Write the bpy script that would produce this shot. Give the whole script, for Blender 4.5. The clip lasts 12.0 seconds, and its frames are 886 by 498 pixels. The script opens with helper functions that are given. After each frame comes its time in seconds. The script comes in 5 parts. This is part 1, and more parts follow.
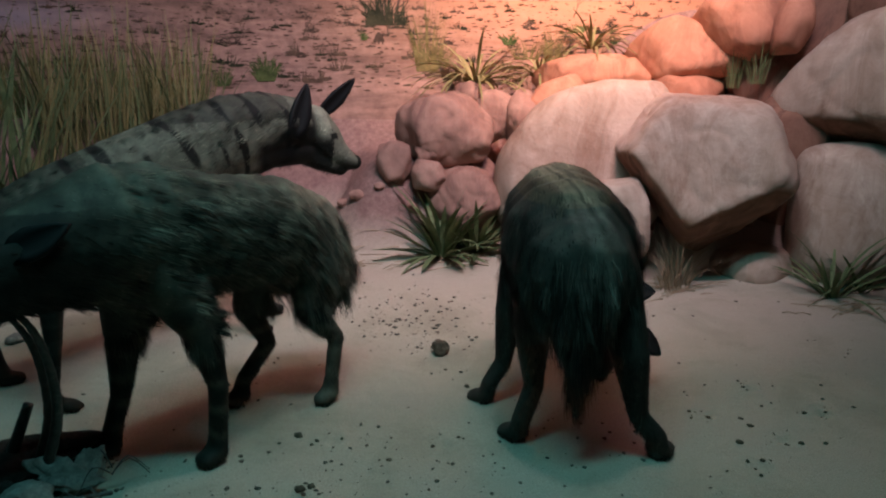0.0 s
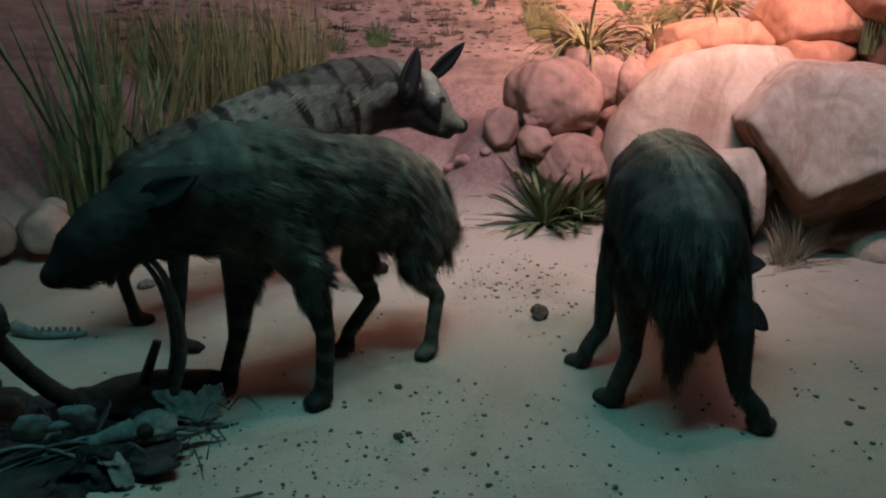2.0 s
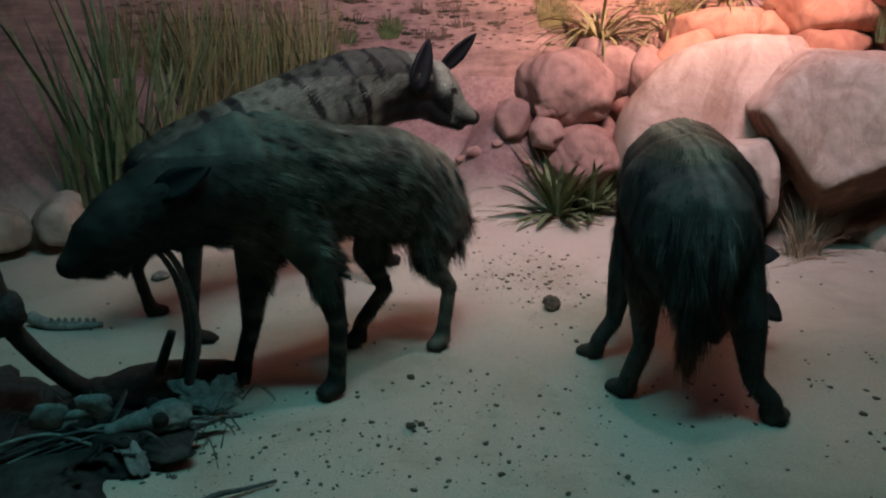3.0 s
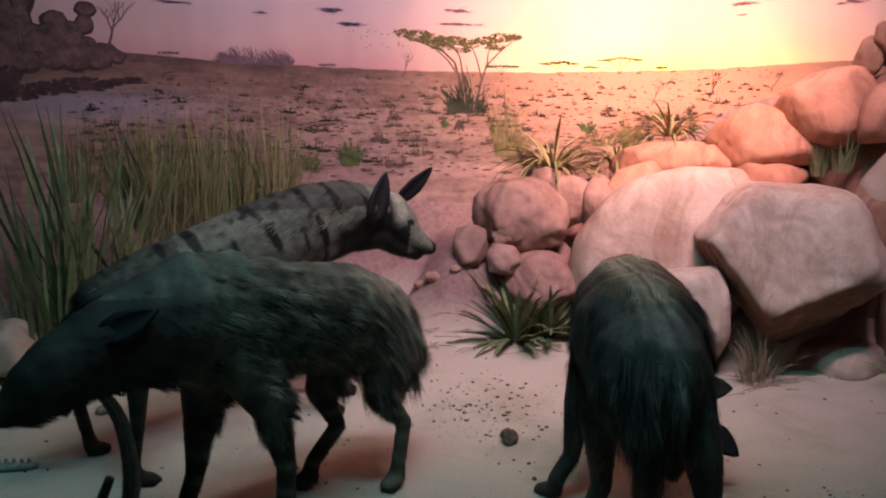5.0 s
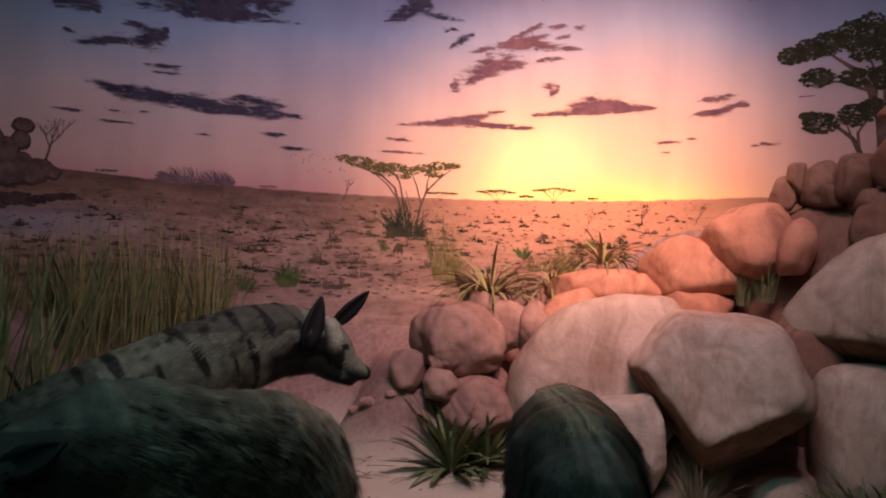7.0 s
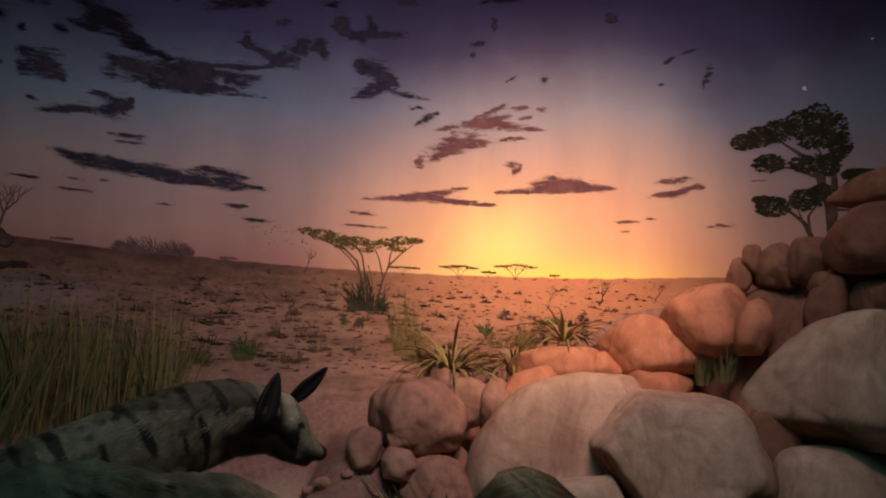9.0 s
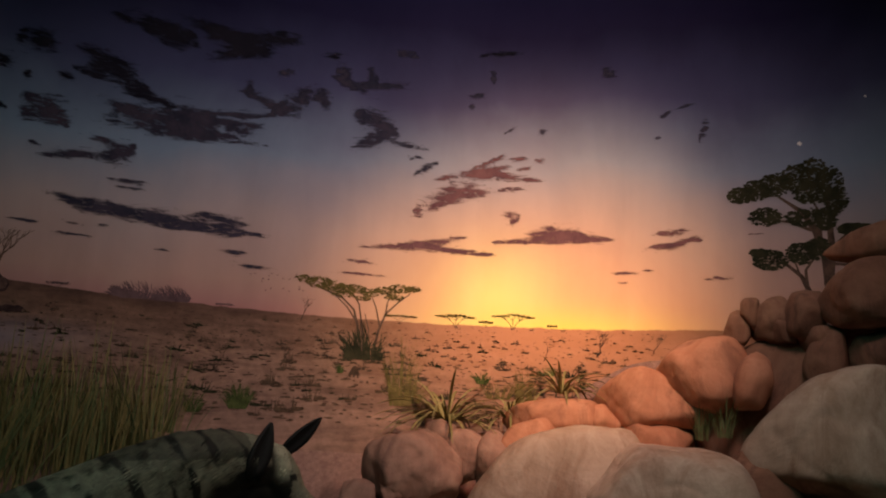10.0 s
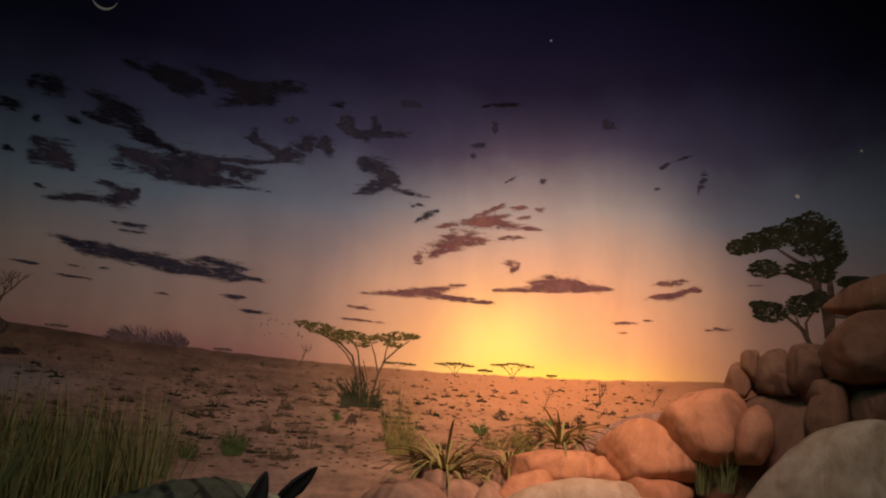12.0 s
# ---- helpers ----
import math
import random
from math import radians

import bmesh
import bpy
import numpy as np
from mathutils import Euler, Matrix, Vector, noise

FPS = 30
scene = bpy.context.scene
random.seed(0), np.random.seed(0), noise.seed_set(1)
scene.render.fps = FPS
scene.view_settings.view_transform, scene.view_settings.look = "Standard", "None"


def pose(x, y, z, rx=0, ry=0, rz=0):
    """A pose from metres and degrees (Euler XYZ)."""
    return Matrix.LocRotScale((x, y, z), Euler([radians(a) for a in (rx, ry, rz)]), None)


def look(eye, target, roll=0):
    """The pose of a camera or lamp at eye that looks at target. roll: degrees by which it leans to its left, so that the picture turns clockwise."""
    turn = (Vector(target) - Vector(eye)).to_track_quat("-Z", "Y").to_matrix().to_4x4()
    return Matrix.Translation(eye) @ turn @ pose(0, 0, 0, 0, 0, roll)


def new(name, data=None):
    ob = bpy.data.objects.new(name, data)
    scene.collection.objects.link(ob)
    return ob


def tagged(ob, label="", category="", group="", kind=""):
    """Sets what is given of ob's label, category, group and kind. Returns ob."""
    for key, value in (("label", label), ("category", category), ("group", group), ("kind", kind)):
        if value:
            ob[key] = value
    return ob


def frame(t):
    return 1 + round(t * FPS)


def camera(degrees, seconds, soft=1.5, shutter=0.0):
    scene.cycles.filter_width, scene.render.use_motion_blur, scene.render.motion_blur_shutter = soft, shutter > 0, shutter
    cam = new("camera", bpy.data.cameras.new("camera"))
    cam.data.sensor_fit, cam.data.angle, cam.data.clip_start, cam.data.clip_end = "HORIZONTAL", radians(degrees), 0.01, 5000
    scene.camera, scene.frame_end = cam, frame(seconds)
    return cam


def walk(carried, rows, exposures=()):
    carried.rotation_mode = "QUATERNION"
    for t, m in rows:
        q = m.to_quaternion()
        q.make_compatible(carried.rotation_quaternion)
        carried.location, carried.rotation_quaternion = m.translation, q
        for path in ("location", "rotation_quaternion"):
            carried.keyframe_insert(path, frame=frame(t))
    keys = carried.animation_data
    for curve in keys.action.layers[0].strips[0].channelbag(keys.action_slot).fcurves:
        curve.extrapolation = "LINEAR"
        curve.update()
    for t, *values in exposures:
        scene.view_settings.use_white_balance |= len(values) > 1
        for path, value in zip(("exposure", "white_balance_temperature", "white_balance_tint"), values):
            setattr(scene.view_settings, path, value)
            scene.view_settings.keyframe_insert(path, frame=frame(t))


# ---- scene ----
cam = camera(61.83, 12.0, soft=2.05)
# seconds, eye x y z in metres, yaw, pitch, lean in degrees
ROWS = [
    (0.0, 0.0000, 0.0000, 1.2000, -12.175, -15.000, 0.000),
    (0.5, -0.0015, -0.0200, 1.2026, -13.784, -15.726, -0.662),
    (1.0, 0.0055, -0.0269, 1.2026, -12.651, -16.161, -0.669),
    (1.5, -0.0011, -0.0312, 1.1974, -9.360, -17.042, -0.476),
    (2.0, 0.0023, -0.0453, 1.1864, -3.757, -17.336, 0.269),
    (2.5, -0.0002, -0.0516, 1.1741, -2.444, -18.111, 0.658),
    (4.5, 0.0146, -0.0430, 1.2329, -5.334, -12.546, 0.321),
    (5.0, 0.0334, -0.0367, 1.2555, -5.757, -9.196, 0.039),
    (5.5, 0.0368, -0.0291, 1.2721, -6.762, -6.656, -0.428),
    (6.0, 0.0472, -0.0293, 1.2774, -7.985, -4.331, -0.696),
    (6.5, 0.0492, -0.0259, 1.2778, -9.185, -2.011, -0.782),
    (7.0, 0.0501, -0.0273, 1.2797, -10.307, 0.083, -1.264),
    (9.0, 0.0576, -0.0137, 1.2996, -13.017, 5.744, -2.087),
    (9.5, 0.0561, -0.0085, 1.3048, -13.124, 7.531, -2.361),
    (10.0, 0.0578, -0.0080, 1.3056, -13.053, 9.490, -2.799),
    (10.5, 0.0594, -0.0095, 1.3092, -12.885, 10.631, -3.196),
    (11.0, 0.0517, -0.0148, 1.3100, -12.870, 11.596, -3.355),
    (11.5, 0.0614, -0.0166, 1.3127, -12.785, 12.464, -3.407),
    (12.0, 0.0559, -0.0232, 1.3192, -12.817, 12.971, -3.622),
]
EXPOSURES = [(0.0, 0.0, 6100, 10), (2.5, 0.06, 6100, 14), (5.2, 0.18, 6400, 28), (7.0, -0.59, 6900, 30), (9.5, -1.34, 7750, 7), (12.0, -1.27, 8350, -2)]
walk(cam, [(t, pose(x, y, z, 90 + pitch, 0, yaw) @ pose(0, 0, 0, 0, 0, -lean))
           for t, x, y, z, yaw, pitch, lean in ROWS], EXPOSURES)

# ---- light: the case's own lamps, above and beside the view ----
world = bpy.data.worlds.new("hall_dark")
world.use_nodes = True
world.node_tree.nodes["Background"].inputs[0].default_value = (0.5, 0.55, 0.6, 1)
world.node_tree.nodes["Background"].inputs[1].default_value = 0.022
scene.world = world


def lamp(name, kind, eye, target, watts, colour, size=0.3, size_y=0.0, spot=60, blend=0.6):
    data = bpy.data.lights.new(name, kind)
    data.energy, data.color = watts, colour
    if kind == "AREA":
        data.size = size
        if size_y:
            data.shape, data.size_y = "RECTANGLE", size_y
    else:
        data.shadow_soft_size = size
    if kind == "SPOT":
        data.spot_size, data.spot_blend = radians(spot), blend
    ob = new(name, data)
    ob.matrix_world = look(eye, target)
    return ob


# cool case lamp high at the side, cold strip over the front, wash on the painted wall, warm spot on the painted sun, red spot on the rocks
lamp("cool_side_lamp", "SPOT", (4.0, 3.7, 3.6), (-0.10, 2.6, 0.0), 430, (1.0, 0.91, 0.80), 0.10, spot=40, blend=1.0)
lamp("cool_top_lamp", "SPOT", (0.7, 2.2, 5.2), (0.1, 2.7, 0.0), 105, (0.78, 1.0, 0.88), 0.12, spot=48, blend=1.0)
lamp("cool_front_strip", "AREA", (0.0, 1.25, 3.6), (0.0, 2.5, 0.5), 35, (0.26, 0.92, 0.95), 2.0, 0.25)
lamp("mural_strip", "AREA", (1.2, 1.4, 4.2), (1.2, 5.1, 1.7), 79, (1.0, 0.74, 0.82), 1.8, 0.25).data.spread = radians(90)
lamp("sunset_spot", "SPOT", (1.3, 1.6, 3.9), (1.85, 4.92, 1.92), 1480, (1.0, 0.66, 0.42), 0.12, spot=50, blend=1.0)
lamp("red_rock_spot", "SPOT", (1.3, 1.9, 4.2), (1.95, 4.7, 1.2), 460, (1.0, 0.25, 0.15), 0.10, spot=40, blend=1.0)
lamp("red_floor_spot", "SPOT", (1.7, 3.3, 5.0), (0.8, 3.2, 0.0), 104, (1.0, 0.37, 0.31), 0.75, spot=62, blend=1.0)

# ---- materials ----
def material(name, rough=0.85, metal=0.0, spec=0.3):
    m = bpy.data.materials.new(name)
    m.use_nodes = True
    b = m.node_tree.nodes["Principled BSDF"]
    b.inputs["Roughness"].default_value = rough
    b.inputs["Metallic"].default_value = metal
    b.inputs["Specular IOR Level"].default_value = spec
    return m, m.node_tree, b


def node(nt, kind, **inputs):
    n = nt.nodes.new(kind)
    for key, value in inputs.items():
        n.inputs[key.replace("_", " ")].default_value = value
    return n


def noise_tex(nt, coord, scale, detail=6.0, rough=0.6, distort=0.0):
    n = node(nt, "ShaderNodeTexNoise", Scale=scale, Detail=detail, Roughness=rough, Distortion=distort)
    nt.links.new(coord, n.inputs["Vector"])
    return n.outputs["Fac"]


def ramp(nt, fac, stops, mode="LINEAR"):
    n = nt.nodes.new("ShaderNodeValToRGB")
    n.color_ramp.interpolation = mode
    els = n.color_ramp.elements
    while len(els) < len(stops):
        els.new(0.5)
    for e, (p, c) in zip(els, stops):
        e.position, e.color = p, (*c, 1) if len(c) == 3 else c
    nt.links.new(fac, n.inputs[0])
    return n.outputs["Color"]


def mix(nt, fac, a, b, mode="MIX"):
    n = nt.nodes.new("ShaderNodeMix")
    n.data_type, n.blend_type = "RGBA", mode
    for sock, v in ((n.inputs[0], fac), (n.inputs[6], a), (n.inputs[7], b)):
        if isinstance(v, bpy.types.NodeSocket):
            nt.links.new(v, sock)
        elif isinstance(v, (int, float)):
            sock.default_value = v
        else:
            sock.default_value = (*v, 1)
    return n.outputs[2]


def maths(nt, op, a, b=0.0, clamp=False):
    n = nt.nodes.new("ShaderNodeMath")
    n.operation, n.use_clamp = op, clamp
    for sock, v in ((n.inputs[0], a), (n.inputs[1], b)):
        if isinstance(v, bpy.types.NodeSocket):
            nt.links.new(v, sock)
        else:
            sock.default_value = v
    return n.outputs[0]


def bump(nt, bsdf, height, strength=0.4, distance=0.01):
    n = node(nt, "ShaderNodeBump", Strength=strength, Distance=distance)
    nt.links.new(height, n.inputs["Height"])
    nt.links.new(n.outputs[0], bsdf.inputs["Normal"])


def coords(nt, which="Object"):
    return nt.nodes.new("ShaderNodeTexCoord").outputs[which]


def rough_mat(name, dark, mid, light, scale, rough=0.9, relief=0.5, fine=60.0, depth=0.01, spec=0.2):
    """Two scales of mottling and relief."""
    m, nt, b = material(name, rough, spec=spec)
    co = coords(nt)
    big = noise_tex(nt, co, scale, 5, 0.6, 0.4)
    small = noise_tex(nt, co, fine, 5, 0.7)
    col = ramp(nt, big, [(0.3, dark), (0.5, mid), (0.7, light)])
    soft = noise_tex(nt, co, scale * 4.5, 6, 0.65, 0.8)
    col = mix(nt, 0.35, col, ramp(nt, soft, [(0.32, dark), (0.5, mid), (0.66, light)]))
    col = mix(nt, 0.16, col, ramp(nt, small, [(0.35, dark), (0.62, light)]))
    nt.links.new(col, b.inputs["Base Color"])
    both = maths(nt, "ADD", maths(nt, "MULTIPLY", big, 0.6), small)
    bump(nt, b, both, relief, depth)
    return m


def ground_material():
    """Pale loose sand that turns into red-brown earth up the bank."""
    m, nt, b = material("sand_and_earth", 0.95, spec=0.1)
    co = coords(nt)
    big, small, grain = noise_tex(nt, co, 2.4, 5, 0.6, 0.4), noise_tex(nt, co, 28, 6, 0.7), noise_tex(nt, co, 260, 3, 0.7)
    col = ramp(nt, big, [(0.3, (0.40, 0.34, 0.26)), (0.5, (0.50, 0.43, 0.34)), (0.7, (0.58, 0.51, 0.41))])
    sep = nt.nodes.new("ShaderNodeSeparateXYZ")
    nt.links.new(co, sep.inputs[0])
    high = maths(nt, "ADD", maths(nt, "MULTIPLY", sep.outputs[2], 3.0), maths(nt, "MULTIPLY", maths(nt, "SUBTRACT", big, 0.5), 1.2), True)
    earth = ramp(nt, small, [(0.3, (0.17, 0.10, 0.09)), (0.7, (0.30, 0.19, 0.165))])
    col = mix(nt, high, col, earth)
    col = mix(nt, 0.5, col, ramp(nt, grain, [(0.3, (0.25, 0.25, 0.25)), (0.7, (0.75, 0.75, 0.75))]), "OVERLAY")
    nt.links.new(col, b.inputs["Base Color"])
    bump(nt, b, maths(nt, "ADD", maths(nt, "MULTIPLY", small, 1.0), maths(nt, "MULTIPLY", grain, 0.5)), 0.5, 0.008)
    return m


GROUND = ground_material()


def rock_material(name, dark, mid, light, stain, amount):
    """Weathered stone: broad tone, brushed grain, brown run-off stains and cracks."""
    m, nt, b = material(name, 0.9, spec=0.2)
    info = nt.nodes.new("ShaderNodeObjectInfo")
    co = nt.nodes.new("ShaderNodeVectorMath")
    co.operation = "ADD"
    nt.links.new(coords(nt), co.inputs[0])
    shift = nt.nodes.new("ShaderNodeCombineXYZ")
    for k in range(3):
        nt.links.new(maths(nt, "MULTIPLY", info.outputs["Random"], 9.0 + 7 * k), shift.inputs[k])
    nt.links.new(shift.outputs[0], co.inputs[1])
    co = co.outputs[0]
    long = nt.nodes.new("ShaderNodeMapping")
    long.inputs["Scale"].default_value = (1.0, 1.0, 0.35)
    nt.links.new(co, long.inputs[0])
    big = noise_tex(nt, co, 2.2, 6, 0.62, 0.6)
    brush = noise_tex(nt, long.outputs[0], 5.5, 6, 0.62, 1.0)
    grain = noise_tex(nt, co, 55, 5, 0.7)
    run = noise_tex(nt, long.outputs[0], 2.6, 6, 0.7, 1.5)
    col = ramp(nt, big, [(0.3, dark), (0.48, mid), (0.68, light)])
    col = mix(nt, 0.5, col, ramp(nt, brush, [(0.3, dark), (0.5, mid), (0.68, light)]))
    col = mix(nt, maths(nt, "MULTIPLY", ramp(nt, run, [(0.52, (0, 0, 0)), (0.66, (1, 1, 1))]), amount), col, stain)
    col = mix(nt, 0.06, col, ramp(nt, grain, [(0.35, dark), (0.62, light)]))
    # cut facets take the brown stain colour, underside shade painted in with it
    att = nt.nodes.new("ShaderNodeAttribute")
    att.attribute_name = "broken"
    core = maths(nt, "ADD", att.outputs["Fac"], maths(nt, "MULTIPLY", maths(nt, "SUBTRACT", brush, 0.5), 1.1))
    col = mix(nt, ramp(nt, core, [(0.35, (0, 0, 0)), (0.65, (1, 1, 1))]), col, ramp(nt, brush, [(0.35, tuple(q * 0.55 for q in stain)), (0.68, tuple(q * 1.3 for q in stain))]))
    nt.links.new(col, b.inputs["Base Color"])
    h = maths(nt, "ADD", maths(nt, "MULTIPLY", brush, 0.8), maths(nt, "ADD", maths(nt, "MULTIPLY", big, 1.2), maths(nt, "MULTIPLY", grain, 0.10)))
    bump(nt, b, h, 0.6, 0.03)
    return m


ROCK = rock_material("pale_sandstone", (0.25, 0.165, 0.115), (0.42, 0.325, 0.255), (0.56, 0.47, 0.39), (0.20, 0.115, 0.075), 0.6)
RED_ROCK = rock_material("red_sandstone", (0.24, 0.10, 0.065), (0.41, 0.19, 0.12), (0.52, 0.27, 0.18), (0.17, 0.075, 0.055), 0.6)
MAUVE_ROCK = rock_material("mauve_stone", (0.15, 0.085, 0.07), (0.28, 0.165, 0.13), (0.40, 0.26, 0.20), (0.09, 0.055, 0.05), 0.6)
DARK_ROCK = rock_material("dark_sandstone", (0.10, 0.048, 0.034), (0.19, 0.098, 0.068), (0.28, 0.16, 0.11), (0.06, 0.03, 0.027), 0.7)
GREEN_BLADE = rough_mat("green_blade", (0.055, 0.08, 0.035), (0.12, 0.155, 0.07), (0.22, 0.26, 0.12), 8, 0.65, 0.2, 90, 0.003)
DRY_BLADE = rough_mat("dry_blade", (0.12, 0.115, 0.045), (0.20, 0.18, 0.075), (0.30, 0.26, 0.13), 8, 0.75, 0.2, 90, 0.003)
STRAW = rough_mat("straw", (0.22, 0.17, 0.11), (0.34, 0.26, 0.17), (0.44, 0.35, 0.24), 8, 0.85, 0.2, 90, 0.003)
BONE = rough_mat("dry_bone", (0.07, 0.065, 0.058), (0.20, 0.19, 0.17), (0.40, 0.38, 0.34), 14, 0.7, 0.4, 80, 0.004)
HIDE = rough_mat("dried_hide", (0.015, 0.012, 0.010), (0.035, 0.028, 0.024), (0.09, 0.08, 0.07), 9, 0.7, 0.8, 60, 0.012)
HORN = rough_mat("horn", (0.014, 0.013, 0.012), (0.045, 0.042, 0.038), (0.14, 0.13, 0.115), 12, 0.45, 0.5, 70, 0.006, 0.5)
DUNG = rough_mat("dung", (0.05, 0.04, 0.03), (0.11, 0.085, 0.06), (0.18, 0.14, 0.10), 20, 0.95, 0.8, 90, 0.01)
PEBBLE = rough_mat("pebble", (0.06, 0.05, 0.04), (0.13, 0.105, 0.085), (0.26, 0.21, 0.17), 40, 0.95, 0.4, 150, 0.004)
PLASTER = rough_mat("dark_wall_paint", (0.025, 0.025, 0.028), (0.03, 0.03, 0.033), (0.04, 0.04, 0.043), 3, 0.8, 0.2, 60, 0.002)


def paint(name, dark, light, scale=9.0, dry_edge=False):
    """Matt wall paint; dry_edge lets the brush run out towards a shape's rim."""
    m, nt, b = material(name, 0.95, spec=0.1)
    co = coords(nt)
    nt.links.new(ramp(nt, noise_tex(nt, co, scale, 6, 0.7), [(0.35, dark), (0.65, light)]), b.inputs["Base Color"])
    if dry_edge:
        att = nt.nodes.new("ShaderNodeAttribute")
        att.attribute_name = "body"
        drag = nt.nodes.new("ShaderNodeMapping")
        drag.inputs["Scale"].default_value = (0.55, 0.55, 2.2)
        nt.links.new(co, drag.inputs[0])
        wisp = maths(nt, "MULTIPLY", maths(nt, "SUBTRACT", noise_tex(nt, drag.outputs[0], 17, 8, 0.72, 0.7), 0.5), 3.6)
        cover = maths(nt, "ADD", maths(nt, "MULTIPLY", att.outputs["Fac"], 1.35), wisp)
        nt.links.new(ramp(nt, cover, [(0.35, (0, 0, 0)), (0.62, (0.35, 0.35, 0.35)), (1.0, (0.92, 0.92, 0.92))]), b.inputs["Alpha"])
    return m


PAINT_CLOUD = paint("cloud_paint", (0.022, 0.024, 0.045), (0.058, 0.050, 0.078), 7, True)
PAINT_WARM_CLOUD = paint("warm_cloud_paint", (0.095, 0.046, 0.062), (0.17, 0.082, 0.095), 7, True)
PAINT_NIGHT_CLOUD = paint("night_cloud_paint", (0.009, 0.009, 0.018), (0.020, 0.019, 0.032), 5, True)
PAINT_LEAF = paint("olive_leaf_paint", (0.05, 0.042, 0.017), (0.14, 0.108, 0.042), 16)
PAINT_DARK_LEAF = paint("dark_leaf_paint", (0.016, 0.018, 0.011), (0.048, 0.046, 0.027), 12)
PAINT_BARK = paint("bark_paint", (0.05, 0.032, 0.025), (0.14, 0.09, 0.07), 20)
PAINT_SCRUB = paint("scrub_paint", (0.045, 0.030, 0.024), (0.12, 0.08, 0.055), 12)
PAINT_OUTCROP = paint("outcrop_paint", (0.025, 0.016, 0.018), (0.07, 0.042, 0.04), 9)
PAINT_REED = paint("reed_paint", (0.08, 0.065, 0.025), (0.19, 0.155, 0.065), 14)
PAINT_GREEN = paint("green_tuft_paint", (0.035, 0.05, 0.018), (0.10, 0.125, 0.045), 18)
PAINT_OUTCROP_LIT = paint("outcrop_lit_paint", (0.05, 0.032, 0.03), (0.13, 0.08, 0.073), 14)
PAINT_DUSK = paint("dusk_shrub_paint", (0.08, 0.05, 0.06), (0.14, 0.09, 0.10), 12)
PAINT_MOON = paint("moon_paint", (0.6, 0.6, 0.62), (0.75, 0.75, 0.75), 9)


def mural_material():
    """Sunset over a plain, painted on the curved wall. UV: azimuth / 100 degrees, height / 10 m."""
    m, nt, b = material("mural_paint", 0.95, spec=0.02)
    uv = nt.nodes.new("ShaderNodeUVMap")
    uv.uv_map = "mural"
    sep = nt.nodes.new("ShaderNodeSeparateXYZ")
    nt.links.new(uv.outputs[0], sep.inputs[0])
    az, z = maths(nt, "MULTIPLY", sep.outputs[0], 100), maths(nt, "MULTIPLY", sep.outputs[1], 10)
    co = coords(nt)
    soft = noise_tex(nt, co, 1.1, 4, 0.55, 0.3)
    zz = maths(nt, "ADD", z, maths(nt, "MULTIPLY", maths(nt, "SUBTRACT", soft, 0.5), 0.5))
    up = maths(nt, "DIVIDE", maths(nt, "SUBTRACT", zz, 1.6), 2.8, True)
    sky = ramp(nt, up, [(0.0, (0.34, 0.15, 0.17)), (0.10, (0.40, 0.27, 0.25)), (0.25, (0.36, 0.31, 0.33)), (0.42, (0.17, 0.25, 0.37)),
                        (0.58, (0.055, 0.066, 0.15)), (0.75, (0.018, 0.018, 0.058)), (1.0, (0.010, 0.011, 0.045))])
    brush = nt.nodes.new("ShaderNodeMapping")
    brush.inputs["Scale"].default_value = (1, 1, 0.16)
    nt.links.new(co, brush.inputs[0])
    strokes = maths(nt, "ADD", maths(nt, "MULTIPLY", noise_tex(nt, brush.outputs[0], 3.0, 5, 0.6, 0.4), 0.6), maths(nt, "MULTIPLY", noise_tex(nt, co, 1.7, 5, 0.6, 0.8), 0.4))

    def glow(a0, z0, da, dz):
        p = maths(nt, "POWER", maths(nt, "DIVIDE", maths(nt, "SUBTRACT", az, a0), da), 2.0)
        q = maths(nt, "POWER", maths(nt, "DIVIDE", maths(nt, "SUBTRACT", z, z0), dz), 2.0)
        return maths(nt, "EXPONENT", maths(nt, "MULTIPLY", maths(nt, "ADD", p, q), -1.0))

    sky = mix(nt, maths(nt, "MULTIPLY", glow(20, 1.75, 17, 0.95), 0.80), sky, (0.66, 0.36, 0.27))
    sky = mix(nt, maths(nt, "MULTIPLY", glow(19.5, 1.65, 11.5, 0.52), 0.85), sky, (0.84, 0.55, 0.30))
    sky = mix(nt, maths(nt, "MULTIPLY", glow(17.0, 1.80, 4.2, 0.34), 0.85), sky, (0.96, 0.82, 0.32))
    sky = mix(nt, maths(nt, "MULTIPLY", glow(22.0, 1.62, 8.5, 0.17), 0.95), sky, (0.97, 0.80, 0.20))
    sky = mix(nt, 0.28, sky, ramp(nt, strokes, [(0.33, (0.33, 0.33, 0.33)), (0.67, (0.67, 0.66, 0.64))]), "OVERLAY")
    # painted plain below the horizon
    fine = noise_tex(nt, co, 14, 7, 0.7)
    streak = nt.nodes.new("ShaderNodeMapping")
    streak.inputs["Scale"].default_value = (1, 1, 6)
    nt.links.new(co, streak.inputs[0])
    band = noise_tex(nt, streak.outputs[0], 2.2, 6, 0.65, 0.5)
    low = maths(nt, "DIVIDE", z, 1.75, True)
    plain = ramp(nt, low, [(0.0, (0.26, 0.165, 0.14)), (0.55, (0.26, 0.165, 0.14)), (0.8, (0.20, 0.125, 0.10)), (0.93, (0.13, 0.08, 0.065)), (1.0, (0.075, 0.045, 0.04))])
    plain = mix(nt, 0.8, plain, ramp(nt, band, [(0.3, (0.25, 0.25, 0.25)), (0.7, (0.78, 0.76, 0.72))]), "OVERLAY")
